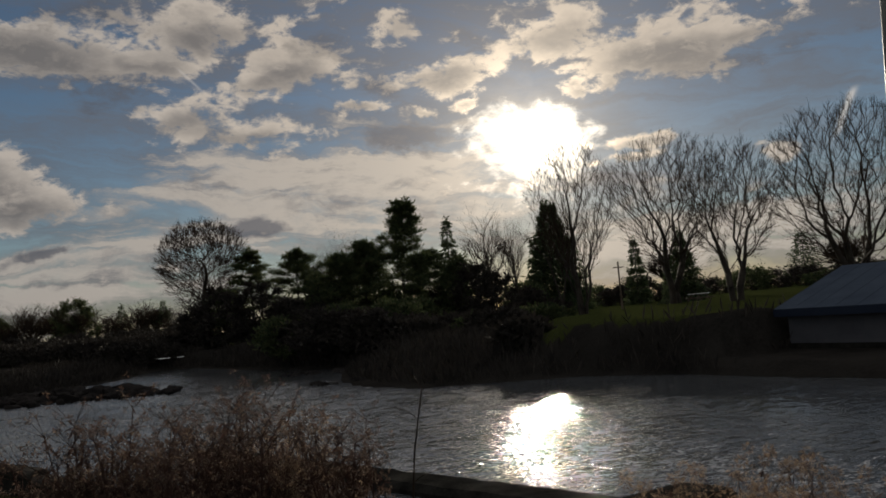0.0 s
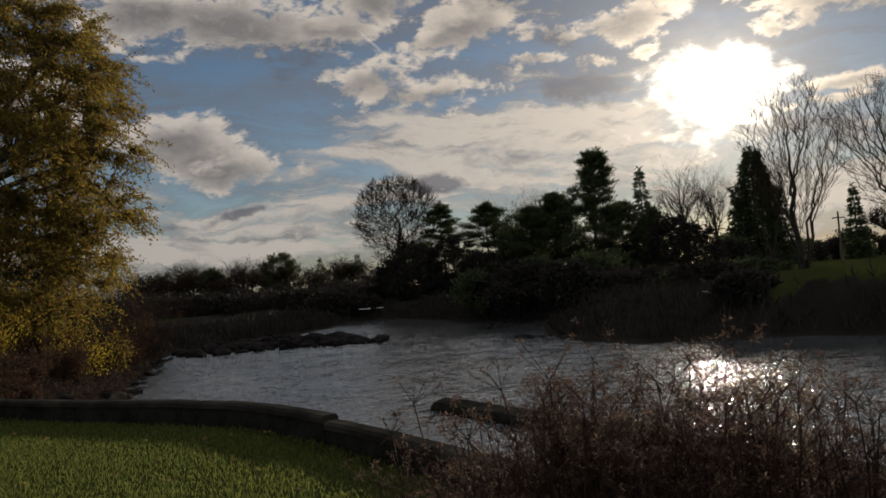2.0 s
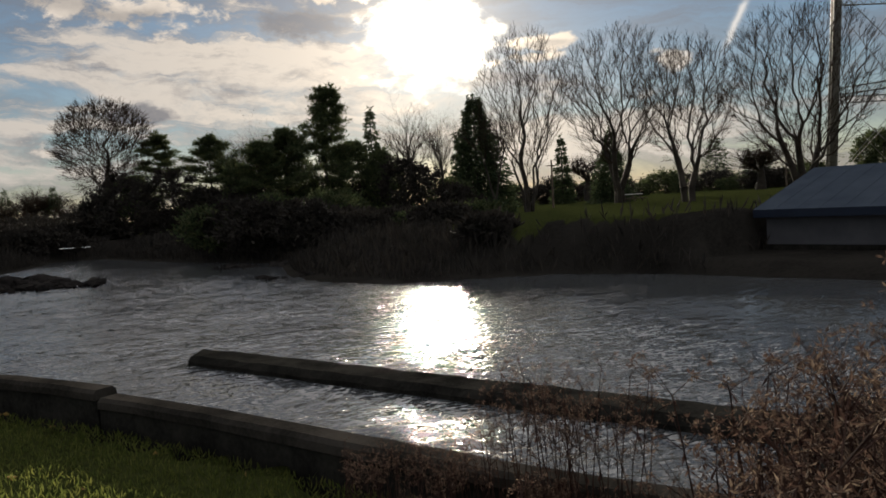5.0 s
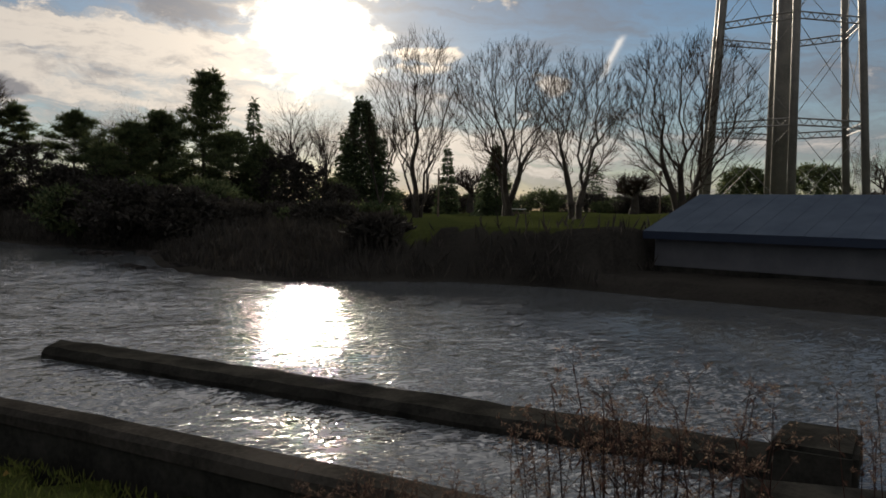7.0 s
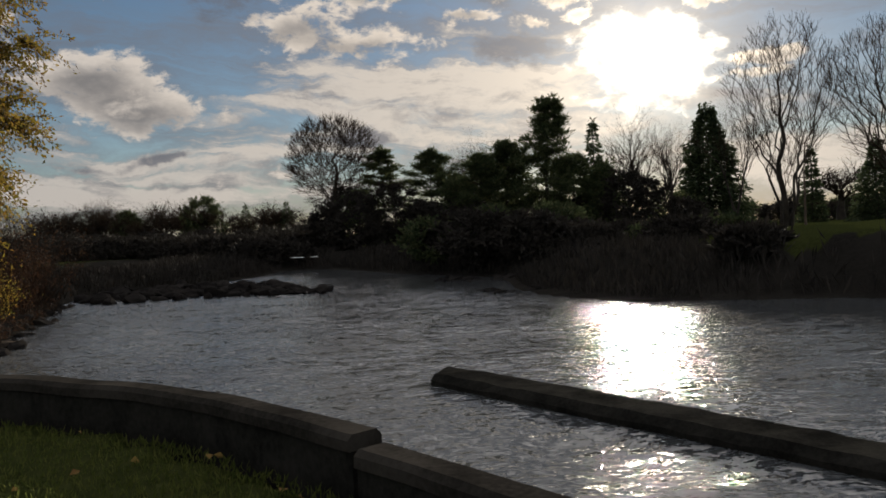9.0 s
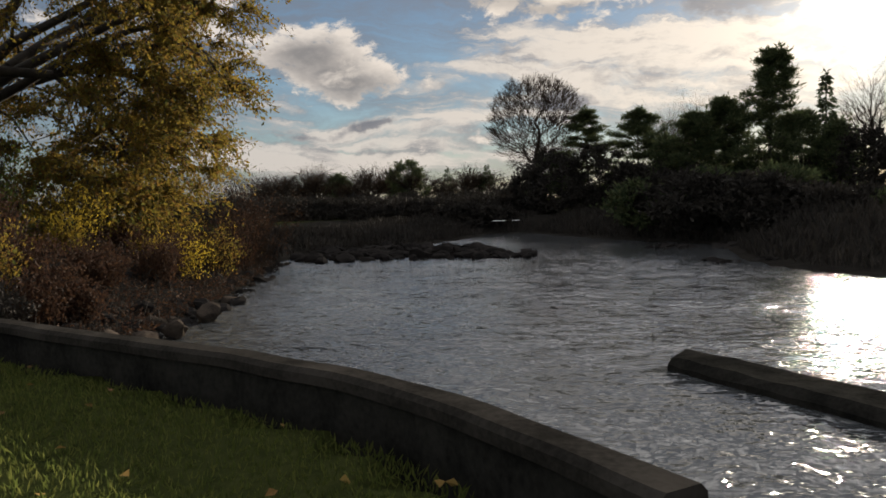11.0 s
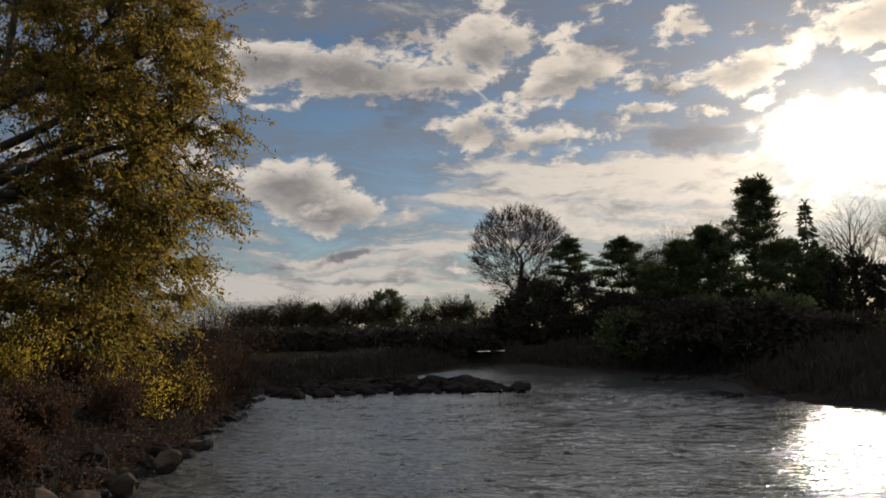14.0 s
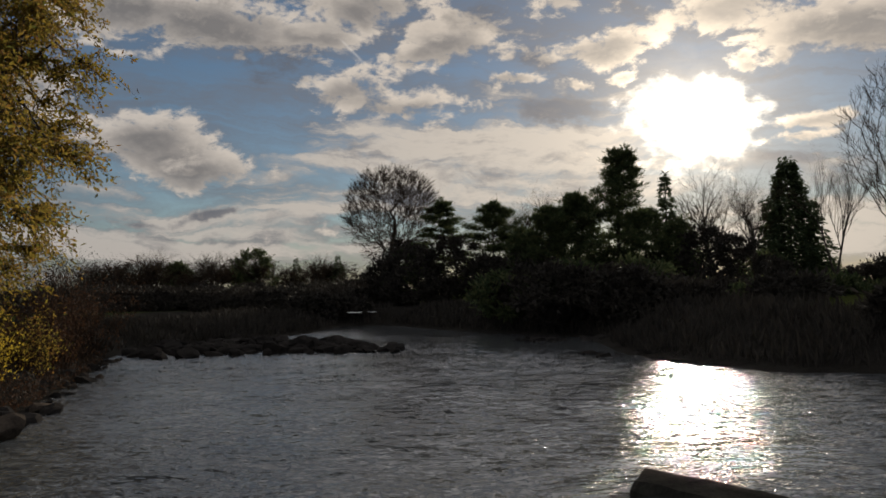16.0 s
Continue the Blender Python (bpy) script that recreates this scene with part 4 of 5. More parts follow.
def at(eye, az, el, d):
    """Plan place, ground height and tree height for a top seen in that direction at that distance."""
    x, y = eye[0] + d * math.sin(radians(az)), eye[1] + d * math.cos(radians(az))
    g = land_height(x, y)
    return x, y, g - 0.05, eye[2] + d * math.tan(radians(el)) - g


def wide(deg, d):
    return 2 * d * math.tan(radians(deg / 2))


SPRUCE = "dark pointed spruce tree with drooping branches"
BARE = "tall leafless tree with fine upswept branches"
# pointed conifers: eye, azimuth, top's elevation, distance, width in degrees
for n, (eye, az, el, d, w, tiers, label) in enumerate((
    (E7, 18.3, 7.9, 83, 6.4, 36, "broad dense conical evergreen tree"),
    (E7, 10.6, 7.6, 78, 3.6, 18, SPRUCE),
    (E7, 24.6, 4.7, 76, 2.2, 15, SPRUCE),
    (E7, 28.2, 4.9, 68, 4.0, 18, "dense dark spruce tree beside the lawn"),
    (E7, 35.1, 3.9, 100, 4.4, 15, SPRUCE),
    (E7, 37.2, 2.5, 105, 2.4, 12, SPRUCE),
    (E7, 38.4, 1.7, 105, 1.6, 10, SPRUCE),
    (E14, -13.85, 2.95, 125, 2.3, 12, "small distant spruce tree"),
    (E14, -10.9, 3.0, 118, 2.6, 12, "small distant spruce tree"),
)):
    x, y, z, h = at(eye, az, el, d)
    conifer("spruce_tree", x, y, z, h, wide(w, d) / 2, 40 + n, label, tiers=tiers, density=2.2 if n == 0 else 1.5 if n == 3 else 1.0, shape=0.62 if n == 0 else 0.85, mat=EVERGREEN)

# layered pines, with the width of the crown in degrees
for n, (eye, az, el, d, w, kw) in enumerate((
    (E14, -3.3, 6.9, 72, 5.2, dict(flat=0.2, rise=0.05, limbs_n=38, gappy=0.6, low=0.14)),
    (E14, 0.5, 6.5, 71, 5.0, dict(flat=0.42, rise=0.2, limbs_n=40, peak=0.5, low=0.16)),
    (E14, 9.3, 9.9, 66, 6.0, dict(flat=0.5, rise=0.3, limbs_n=62, peak=0.3)),
    (E14, 6.3, 6.9, 64, 5.6, dict(flat=0.5, rise=0.3, limbs_n=52, peak=0.4)),
    (E14, 4.2, 6.0, 62, 4.4, dict(flat=0.5, rise=0.25, limbs_n=40, peak=0.5)),
    (E14, 11.2, 5.6, 70, 5.4, dict(flat=0.5, rise=0.2, limbs_n=40, peak=0.4)),
    (E14, -5.4, 3.6, 70, 4.4, dict(flat=0.5, rise=0.2, limbs_n=30, peak=0.4)),
)):
    x, y, z, h = at(eye, az, el, d)
    pine("pine_tree", x, y, z, h, wide(w, d), 70 + n, "dark pine with uneven layered branches", **kw)
# broad evergreens
for n, (eye, az, el, d, w) in enumerate((
    (E14, 2.4, 4.6, 64, 3.0),
    (E14, 13.4, 4.8, 72, 3.6),
    (E14, -16.85, 3.5, 108, 3.6),
    (E14, -22.0, 2.6, 112, 3.0),
    (E7, 49.9, 3.3, 86, 5.0),
    (E7, 45.5, 3.2, 80, 4.0),
)):
    x, y, z, h = at(eye, az, el, d)
    clump_tree("evergreen_tree", x, y, z, h, wide(w, d), 170 + n, "broad dark evergreen tree with a rounded crown", PINE_GREEN, leaf=0.42, leafw=0.3, clumps=46, leaves=130, ragged=0.4, clump=0.13)

# leafless trees with full crowns
for n, (eye, az, el, d, w, kw, label) in enumerate((
    (E14, -7.0, 9.1, 74, 6.8, dict(clear=0.36, low=0.33, tips=1100, trunk=0.42, shell=0.35, twig=0.019, spray=6, flare=1.0, straight=0.3), "round-crowned leafless tree with a dense net of twigs"),
    (E7, 22.6, 12.4, 44, 7.2, dict(clear=0.06, low=0.22, tips=430, stems=5, trunk=0.14, shell=0.5, flare=0.45), "tall leafless tree with several slim upswept trunks"),
    (E7, 29.2, 11.9, 46, 9.0, dict(clear=0.10, low=0.22, tips=560, stems=3, trunk=0.19, shell=0.4, flare=0.6), "tall leafless tree with fine upswept branches"),
    (E7, 34.2, 11.2, 41, 7.6, dict(clear=0.16, low=0.22, tips=470, stems=2, trunk=0.18, shell=0.4, flare=0.7), "tall leafless tree with a forked trunk"),
    (E7, 41.6, 12.2, 43, 10.4, dict(clear=0.08, low=0.14, tips=680, stems=3, trunk=0.22, shell=0.35, flare=0.75), "wide leafless tree with a rounded crown beside the shed"),
)):
    x, y, z, h = at(eye, az, el, d)
    crowned_tree("bare_tree", x, y, z, h, wide(w, d), 100 + n, label, **kw)

# smaller and farther leafless trees
for n, (eye, az, el, d, w, kw) in enumerate((
    (E7, 1.7, 7.0, 80, 5.0, dict(spread=24, lift=0.08, stems=3, clear=0.0, trunk=0.14)),
    (E7, 13.2, 8.0, 86, 5.0, dict(spread=28, lift=0.08, clear=0.2)),
    (E7, 15.6, 8.3, 72, 4.4, dict(spread=28, lift=0.08, stems=2, clear=0.1)),
    (E7, 19.8, 9.4, 60, 4.6, dict(spread=26, lift=0.09, stems=2, clear=0.1)),
    (E7, 26.4, 3.8, 84, 4.0, dict(spread=32, lift=0.06, clear=0.15)),
    (E7, 38.1, 3.1, 84, 3.4, dict(spread=34, lift=0.06, clear=0.2)),
    (E7, 53.6, 5.5, 72, 5.0, dict(spread=34, lift=0.05, clear=0.15)),
    (E14, 5.2, 7.2, 84, 3.0, dict(spread=34, lift=0.04, clear=0.4)),
    (E14, -24.0, 3.7, 115, 3.6, dict(spread=36, lift=0.05, clear=0.1)),
    (E14, -19.8, 3.5, 118, 3.6, dict(spread=32, lift=0.07, clear=0.1)),
    (E14, -18.0, 3.1, 125, 3.0, dict(spread=32, lift=0.07, clear=0.1)),
    (E14, -12.3, 3.2, 120, 2.6, dict(spread=30, lift=0.07, clear=0.1)),
    (E14, -26.5, 3.0, 100, 3.4, dict(spread=34, lift=0.07, clear=0.1)),
    *((E14, -27.5 + 1.35 * k, 2.2 + 1.3 * ((k * 0.618) % 1), 100 + 20 * ((k * 0.414) % 1), 2.4 + 1.2 * ((k * 0.732) % 1), dict(spread=34, lift=0.06, clear=0.08)) for k in range(14)),
)):
    x, y, z, h = at(eye, az, el, d)
    far = d > 78
    bare_tree("bare_tree", x, y, z, h, wide(w, d), 105 + n, BARE, deepest=kw.pop("deepest", 3 if far else 4), kids=kw.pop("kids", 3 if far else 2), **{"trunk": 0.26 if far else 0.16, **kw})

# undergrowth along the far banks
rng = random.Random(12)
spots = []
for az in np.arange(-13, 21, 1.3):
    spots.append((E14, az + rng.uniform(-0.5, 0.5), rng.choice((1.0, 1.6, 2.4, 3.2, 4.2)) + rng.uniform(-0.4, 0.4), rng.uniform(60, 72), rng.uniform(3.0, 5.0)))
for az in np.arange(-1, 20, 1.3):
    spots.append((E7, az + rng.uniform(-0.5, 0.5), rng.uniform(-0.6, 0.3) if az > 7 else rng.uniform(0.3, 1.6), rng.uniform(42, 50), 5.0))
for az in np.arange(20, 37, 2.4):
    spots.append((E7, az + rng.uniform(-0.5, 0.5), rng.uniform(-0.9, -0.5), rng.uniform(29, 31), 4.6))
for az in np.arange(-33, -8, 1.1):
    spots.append((E14, az + rng.uniform(-0.5, 0.5), rng.choice((0.5, 0.8, 1.1, 1.5)) + rng.uniform(-0.2, 0.3), rng.uniform(84, 100), 3.0))
for az in np.arange(-33, -6, 1.5):
    spots.append((E14, az + rng.uniform(-0.5, 0.5), rng.uniform(0.5, 1.3), rng.uniform(68, 76), 4.0))
for az in np.arange(21, 56, 1.7):
    spots.append((E7, az + rng.uniform(-0.5, 0.5), rng.uniform(0.6, 1.5), rng.uniform(88, 104), 3.4))
for n, (eye, az, el, d, w) in enumerate(spots):
    x, y, z, h = at(eye, az, el, d)
    if az < -9 and eye is E14:
        h = min(h, 1.9 * d / 80)
    if h > 0.5 and z > 0.3:
        clump_tree("undergrowth_bush", x, y, z, h, wide(w, d) * 1.15, 300 + n, "dense dark bush on the river bank", BRUSH if n % 3 or az < -5 else PINE_GREEN, clumps=26, leaves=150, leaf=0.34, low=0.05, ragged=0.6, taper=0.4, clump=0.19, category="bush")

# small distant things: utility pole, lamp post, low white rail
for az, d, h, name, label in ((24.0, 62, 3.9, "utility_pole", "wooden utility pole with a crossarm"), (39.9, 70, 3.6, "lamp_post", "slim park lamp post on the lawn")):
    x, y, z, _ = at(E7, az, 0, d)
    p = thing(name, pose(x, y, z), label, "pole")
    b = bmesh.new()
    rod(b, (0, 0, -0.3), (0, 0, h), 0.09, 0.06, 10)
    part("post", b, POLE_WOOD, p)
    b = bmesh.new()
    if name == "utility_pole":
        box(b, (-0.45, -0.04, h - 0.5), (0.45, 0.04, h - 0.42))
        part("crossarm", b, POLE_WOOD, p)
    else:
        rod(b, (0, 0, h), (0, 0, h + 0.45), 0.2, 0.12, 8)
        part("lantern", b, POLE_WOOD, p)


ledge = thing("concrete_ledge", pose(12.26, 63.7, 1.02, 0, 0, -57), "low pale concrete ledge on the far bank", "ledge")
for i in range(6):
    b = bmesh.new()
    box(b, (-3.0 + i * 1.0, -0.3, -0.9), (-2.02 + i * 1.0, 0.3, 0.10), 0.03)
    part("slab", b, PALE_LEDGE, ledge)
x, y, z, _ = at(E7, 29.8, 0, 58)
table = thing("picnic_table", pose(x, y, z + 0.05, 0, 0, 35), "pale wooden picnic table on the far lawn", "table")
for nm, lo, hi in (("tabletop", (-0.9, -0.38, 0.70), (0.9, 0.38, 0.75)), ("bench_seat", (-0.9, -0.8, 0.42), (0.9, -0.55, 0.46)), ("bench_seat", (-0.9, 0.55, 0.42), (0.9, 0.8, 0.46)), ("leg_frame", (-0.65, -0.75, -0.06), (-0.57, 0.75, 0.70)), ("leg_frame", (0.57, -0.75, -0.06), (0.65, 0.75, 0.70))):
    b = bmesh.new()
    if nm == "leg_frame":
        for sgn in (-1, 1):
            rod(b, (lo[0], sgn * 0.75, -0.06), (lo[0], sgn * 0.2, 0.7), 0.05, n=6)
        rod(b, (lo[0], -0.75, 0.42), (lo[0], 0.75, 0.42), 0.04, n=6)
    else:
        box(b, lo, hi, 0.008)
    part(nm, b, WHITE_PAINT if nm == "tabletop" else POLE_WOOD, table)


# ---- the left bank: gold-leaved tree, bushes and riprap ----
def weeping_tree():
    x0, y0 = -23.3, 22.8
    z0 = land_height(x0, y0) - 0.05
    top = thing("weeping_tree", pose(x0, y0, z0), "large spreading tree with drooping gold and green leaves", "tree")
    r = random.Random(31)
    rng = np.random.default_rng(31)
    wood = Limbs()
    wood.tube(Vector((-0.2, -0.1, -0.4)), Vector((0.0, 0.0, 1.2)), 0.62, 0.50, 10)
    wood.tube(Vector((0.0, 0.0, 1.2)), Vector((0.3, 0.1, 2.4)), 0.50, 0.42, 10)
    twigs = Limbs()
    ends = []
    cx, cy, cz = 3.0, 3.7, 7.0
    clumps = []
    while len(clumps) < 300:
        u, v, w = r.uniform(-1, 1), r.uniform(-1, 1), r.uniform(-1, 1)
        q = (u * u + v * v) ** 1.4 + abs(w) ** 3
        # thin on the side of the trunk, where the boughs stand bare
        lat, front = u * 0.757 + v * 0.653, u * 0.653 - v * 0.757
        if lat < 0.0 and front > -0.25 and w > -0.55 and r.random() < 0.85:
            continue
        if lat < -0.1 and r.random() < 0.4:
            continue
        if 0.12 < q < 1.0:
            clumps.append(Vector((cx + u * 5.7, cy + v * 5.7, cz + w * 7.0)))
    # limbs reach for the clumps by way of a few stout boughs
    boughs = []
    for k in range(9):
        w = 6.283 * k / 9 + r.uniform(-0.25, 0.25)
        e = Vector((cx + math.cos(w) * 4.3, cy + math.sin(w) * 4.3, r.uniform(5.0, 9.5)))
        p, rad = Vector((0.3, 0.1, 2.4)), r.uniform(0.2, 0.3)
        for i in range(5):
            q = Vector((0.3, 0.1, 2.4)).lerp(e, (i + 1) / 5) + Vector((r.uniform(-0.3, 0.3), r.uniform(-0.3, 0.3), 0.6 * math.sin(math.pi * (i + 1) / 5)))
            wood.tube(p, q, rad, rad * 0.8, 7)
            p, rad = q, rad * 0.8
            boughs.append((p.copy(), rad))
    # stout boughs that lean out over the water
    for line, rad in (
        (((0.2, 0.1, 2.3), (1.3, 0.1, 3.4), (2.4, 0.3, 4.5), (3.0, 0.9, 5.6), (3.7, 1.6, 7.1), (4.8, 2.6, 8.1), (5.3, 3.0, 9.0), (5.9, 3.6, 10.2)), 0.30),
        (((0.2, 0.1, 2.3), (1.0, 0.1, 4.3), (2.3, 0.3, 6.1), (3.4, 1.4, 7.3), (5.1, 2.9, 8.3), (6.5, 3.8, 8.9)), 0.24),
        (((2.4, 0.3, 4.5), (2.9, 0.9, 4.95), (4.2, 2.1, 4.9), (5.6, 3.3, 5.6), (6.7, 4.2, 6.0)), 0.20),
        (((2.6, 0.6, 6.5), (3.1, 1.2, 7.4), (3.5, 1.4, 8.3)), 0.10),
        (((4.2, 2.1, 4.9), (4.9, 2.9, 3.9), (5.4, 3.5, 2.8)), 0.08),
        (((3.7, 1.6, 7.1), (3.9, 2.0, 8.6), (3.8, 2.4, 10.4), (4.1, 2.6, 12.0)), 0.13),
        (((4.8, 2.6, 8.1), (6.1, 3.9, 7.6), (7.2, 4.9, 7.0)), 0.11),
    ):
        for p, q in zip(line[:-1], line[1:]):
            for i in range(2):
                a, b = Vector(p).lerp(Vector(q), i / 2), Vector(p).lerp(Vector(q), (i + 1) / 2)
                wood.tube(a, b, rad, rad * 0.9, 8)
                rad *= 0.9
            boughs.append((Vector(q), rad))
    for c in clumps:
        near = min(boughs, key=lambda t: (t[0] - c).length + max(0.0, t[0].z - c.z) * 0.6)
        p, rad = near[0], min(near[1] * 0.5, 0.05)
        mid = p.lerp(c, 0.5) + Vector((r.uniform(-0.4, 0.4), r.uniform(-0.4, 0.4), 0.5))
        twigs.tube(p, mid, rad, rad * 0.7, 5)
        twigs.tube(mid, c, rad * 0.7, rad * 0.35, 4)
    pts, dirs = [], []
    for c in clumps:
        outward = np.array([c.x - cx, c.y - cy, 0.0])
        outward /= max(np.linalg.norm(outward), 0.1)
        for s in range(13):
            w = r.uniform(0, 6.283)
            a = np.array([math.cos(w), math.sin(w), 0.0]) + outward * 0.9
            a /= np.linalg.norm(a)
            L, fall = r.uniform(0.5, 1.6), r.uniform(0.2, 1.3)
            t = np.linspace(0.05, 1, 34)
            line = np.array(c) + np.outer(t * L, a) + np.outer(t * r.uniform(-0.3, 1.0) - t * t * fall, [0, 0, 1.0])
            mid = Vector(line[17])
            twigs.tube(c, mid, 0.012, 0.008, 3)
            twigs.tube(mid, Vector(line[33]), 0.008, 0.004, 3)
            n = 34
            pts.append(line + rng.normal(size=(n, 3)) * 0.07)
            d = np.outer(np.ones(n), a * 0.6) + rng.normal(size=(n, 3)) * 0.7
            d[:, 2] -= 0.5
            dirs.append(d)
    pts, dirs = np.concatenate(pts), np.concatenate(dirs)
    keep = pts[:, 2] > 0.25
    piece("trunk", mesh_of("trunk", wood.v, wood.f, BARK, True), top)
    piece("branchwork", mesh_of("branchwork", twigs.v, twigs.f, BARK), top)
    piece("crown", leaf_mesh("crown", pts[keep], dirs[keep], 0.15, 0.068, rng, GOLD), top)


weeping_tree()

BUSHES = [
    (-17.6, 33.6, 3.0, 2.6, RUST, "rust-brown bush leaning over the bank"), (-16.9, 31.0, 2.4, 2.2, RUST, "rust-brown bush leaning over the bank"),
    (-19.5, 37.5, 3.2, 3.0, BRUSH, "dark leafless thicket on the bank"), (-22.5, 43.0, 3.4, 3.4, BRUSH, "dark leafless thicket on the bank"), (-19.8, 34.5, 3.4, 3.0, BRUSH, "dark leafless thicket on the bank"),
    (-16.2, 28.4, 1.7, 2.2, GOLD, "low bush with gold autumn leaves"), (-15.4, 25.4, 1.5, 2.0, YELLOW, "low bush with bright yellow leaves"),
    (-17.5, 24.0, 2.2, 2.6, GOLD, "low bush with gold autumn leaves"), (-18.5, 27.0, 2.6, 2.8, GREEN, "green bush under the gold tree"),
    (-17.6, 20.5, 2.6, 2.4, GREEN, "green bush beside the riprap"), (-16.4, 22.0, 1.6, 1.8, YELLOW, "low bush with bright yellow leaves"),
    (-19.5, 21.0, 3.0, 2.8, BRUSH, "dark leafless thicket on the bank"), (-15.6, 18.6, 1.3, 1.8, RUST, "rust-brown bush among stones"),
    (-14.6, 20.6, 1.0, 1.6, RUST, "rust-brown bush among stones"), (-14.9, 23.2, 1.1, 1.8, RUST, "rust-brown bush among stones"),
    (-16.5, 16.8, 1.8, 2.0, BRUSH, "dark leafless thicket on the bank"), (-22.0, 30.0, 3.0, 3.2, GREEN, "green bush under the gold tree"),
    (-24.0, 36.0, 4.0, 3.4, BRUSH, "dark leafless thicket on the bank"), (-27.0, 48.0, 4.2, 4.0, BRUSH, "dark leafless thicket on the bank"), (-30.0, 56.0, 4.4, 4.2, BRUSH, "dark leafless thicket on the bank"),
    (-26.0, 22.0, 3.4, 3.6, BRUSH, "dark leafless thicket on the bank"), (-24.5, 18.5, 3.2, 3.2, GOLD, "tall bush with gold leaves"),
    (-28.0, 28.0, 4.0, 4.0, BRUSH, "dark leafless thicket on the bank"), (-31.0, 36.0, 4.5, 4.2, BRUSH, "dark leafless thicket on the bank"),
    (-21.0, 17.5, 2.2, 2.6, RUST, "rust-brown bush behind the riprap"), (-13.6, 16.0, 0.8, 1.3, RUST, "rust-brown bush among stones"),
]
extra = random.Random(9)
for k in range(30):
    y = extra.uniform(14.5, 36.0)
    shore_x = float(np.interp(y, [13.2, 15.3, 17.0, 20.5, 23.8, 31.0, 38.0], [-9.3, -10.2, -11.0, -12.2, -13.2, -15.8, -18.6]))
    kind = extra.choice(((RUST, "rust-brown bush among stones"), (BRUSH, "dark leafless thicket on the bank"), (RUST, "rust-brown bush among stones"), (GOLD, "low bush with gold autumn leaves")))
    BUSHES.append((shore_x - extra.uniform(1.4, 4.2), y, extra.uniform(0.6, 1.3), extra.uniform(1.1, 1.9), *kind))
for n, (x, y, h, w, mat, label) in enumerate(BUSHES):
    brush("bank_bush", x, y, land_height(x, y), h, w, 500 + n, label, mat, stems=34, leaves=1100 if mat in (YELLOW, GOLD) else 1900, leaf=0.085)


def stone_mesh(seed, flat):
    b = bmesh.new()
    bmesh.ops.create_icosphere(b, subdivisions=2, radius=0.5)
    rs = random.Random(seed)
    cuts = [Vector((rs.uniform(-1, 1), rs.uniform(-1, 1), rs.uniform(-0.5, 1))).normalized() for _ in range(8)]
    off = Vector((seed * 7.1, seed * 3.3, 0))
    for v in b.verts:
        c = v.co.copy()
        k = 1 + 0.55 * noise.noise(c * 1.9 + off) + 0.16 * noise.noise(c * 5 + off)
        v.co = Vector((c.x * k * 1.2, c.y * k * 0.9, c.z * k * flat))
        # broken faces
        for cut in cuts:
            over = v.co.dot(cut) - 0.33 * (0.55 + 0.45 * flat)
            if over > 0:
                v.co -= cut * over * 0.95
    me = bpy.data.meshes.new("stone")
    b.to_mesh(me)
    b.free()
    return me


STONES = {}
for mat, key, flat in ((STONE, "dark", 0.6), (PALE_STONE, "pale", 0.75), (STONE, "slab", 0.34)):
    STONES[key] = []
    for k in range(5):
        me = stone_mesh(k + 11 * len(key), flat)
        me.materials.append(mat)
        STONES[key].append(me)


def stone(rng, x, y, z, size, key, label, group, name="stone"):
    ob = new(name, rng.choice(STONES[key]))
    ob.matrix_basis = pose(x, y, z, rng.uniform(-18, 18), rng.uniform(-18, 18), rng.uniform(0, 360)) @ Matrix.Diagonal((size, size * rng.uniform(0.75, 1.2), size * rng.uniform(0.8, 1.15), 1))
    return tagged(ob, label, "stone", group)


rng = random.Random(77)
edge = [(-9.4, 13.4), (-10.2, 15.3), (-11.0, 17.0), (-12.2, 20.5), (-13.2, 23.8), (-15.8, 31.0), (-18.6, 38.0)]
for i in range(290):
    k = rng.random() ** 1.25 * (len(edge) - 1.001)
    a, b = edge[int(k)], edge[int(k) + 1]
    t = k - int(k)
    back = rng.uniform(-0.35, 1.0) if rng.random() < 0.6 else rng.uniform(0.6, 3.0)
    x, y = a[0] + (b[0] - a[0]) * t - back, a[1] + (b[1] - a[1]) * t + back * 0.25
    s = rng.uniform(0.16, 0.45) if rng.random() < 0.85 else rng.uniform(0.45, 0.7)
    pale = rng.random() < 0.12
    stone(rng, x, y, max(land_height(x, y), -0.05) + s * 0.08, s, "pale" if pale else "dark", "pale broken limestone block on the bank" if pale else "dark rough stone at the water's edge", "riprap stones")
for x, y, s in ((-10.75, 16.75, 0.9), (-10.5, 15.75, 0.6), (-11.75, 20.4, 0.65), (-11.2, 18.3, 0.6), (-11.6, 17.0, 0.8), (-11.9, 16.2, 0.9), (-12.6, 17.6, 0.7)):
    stone(rng, x, y, 0.16, s, "pale", "large pale limestone block at the water's edge", "riprap stones", "boulder")
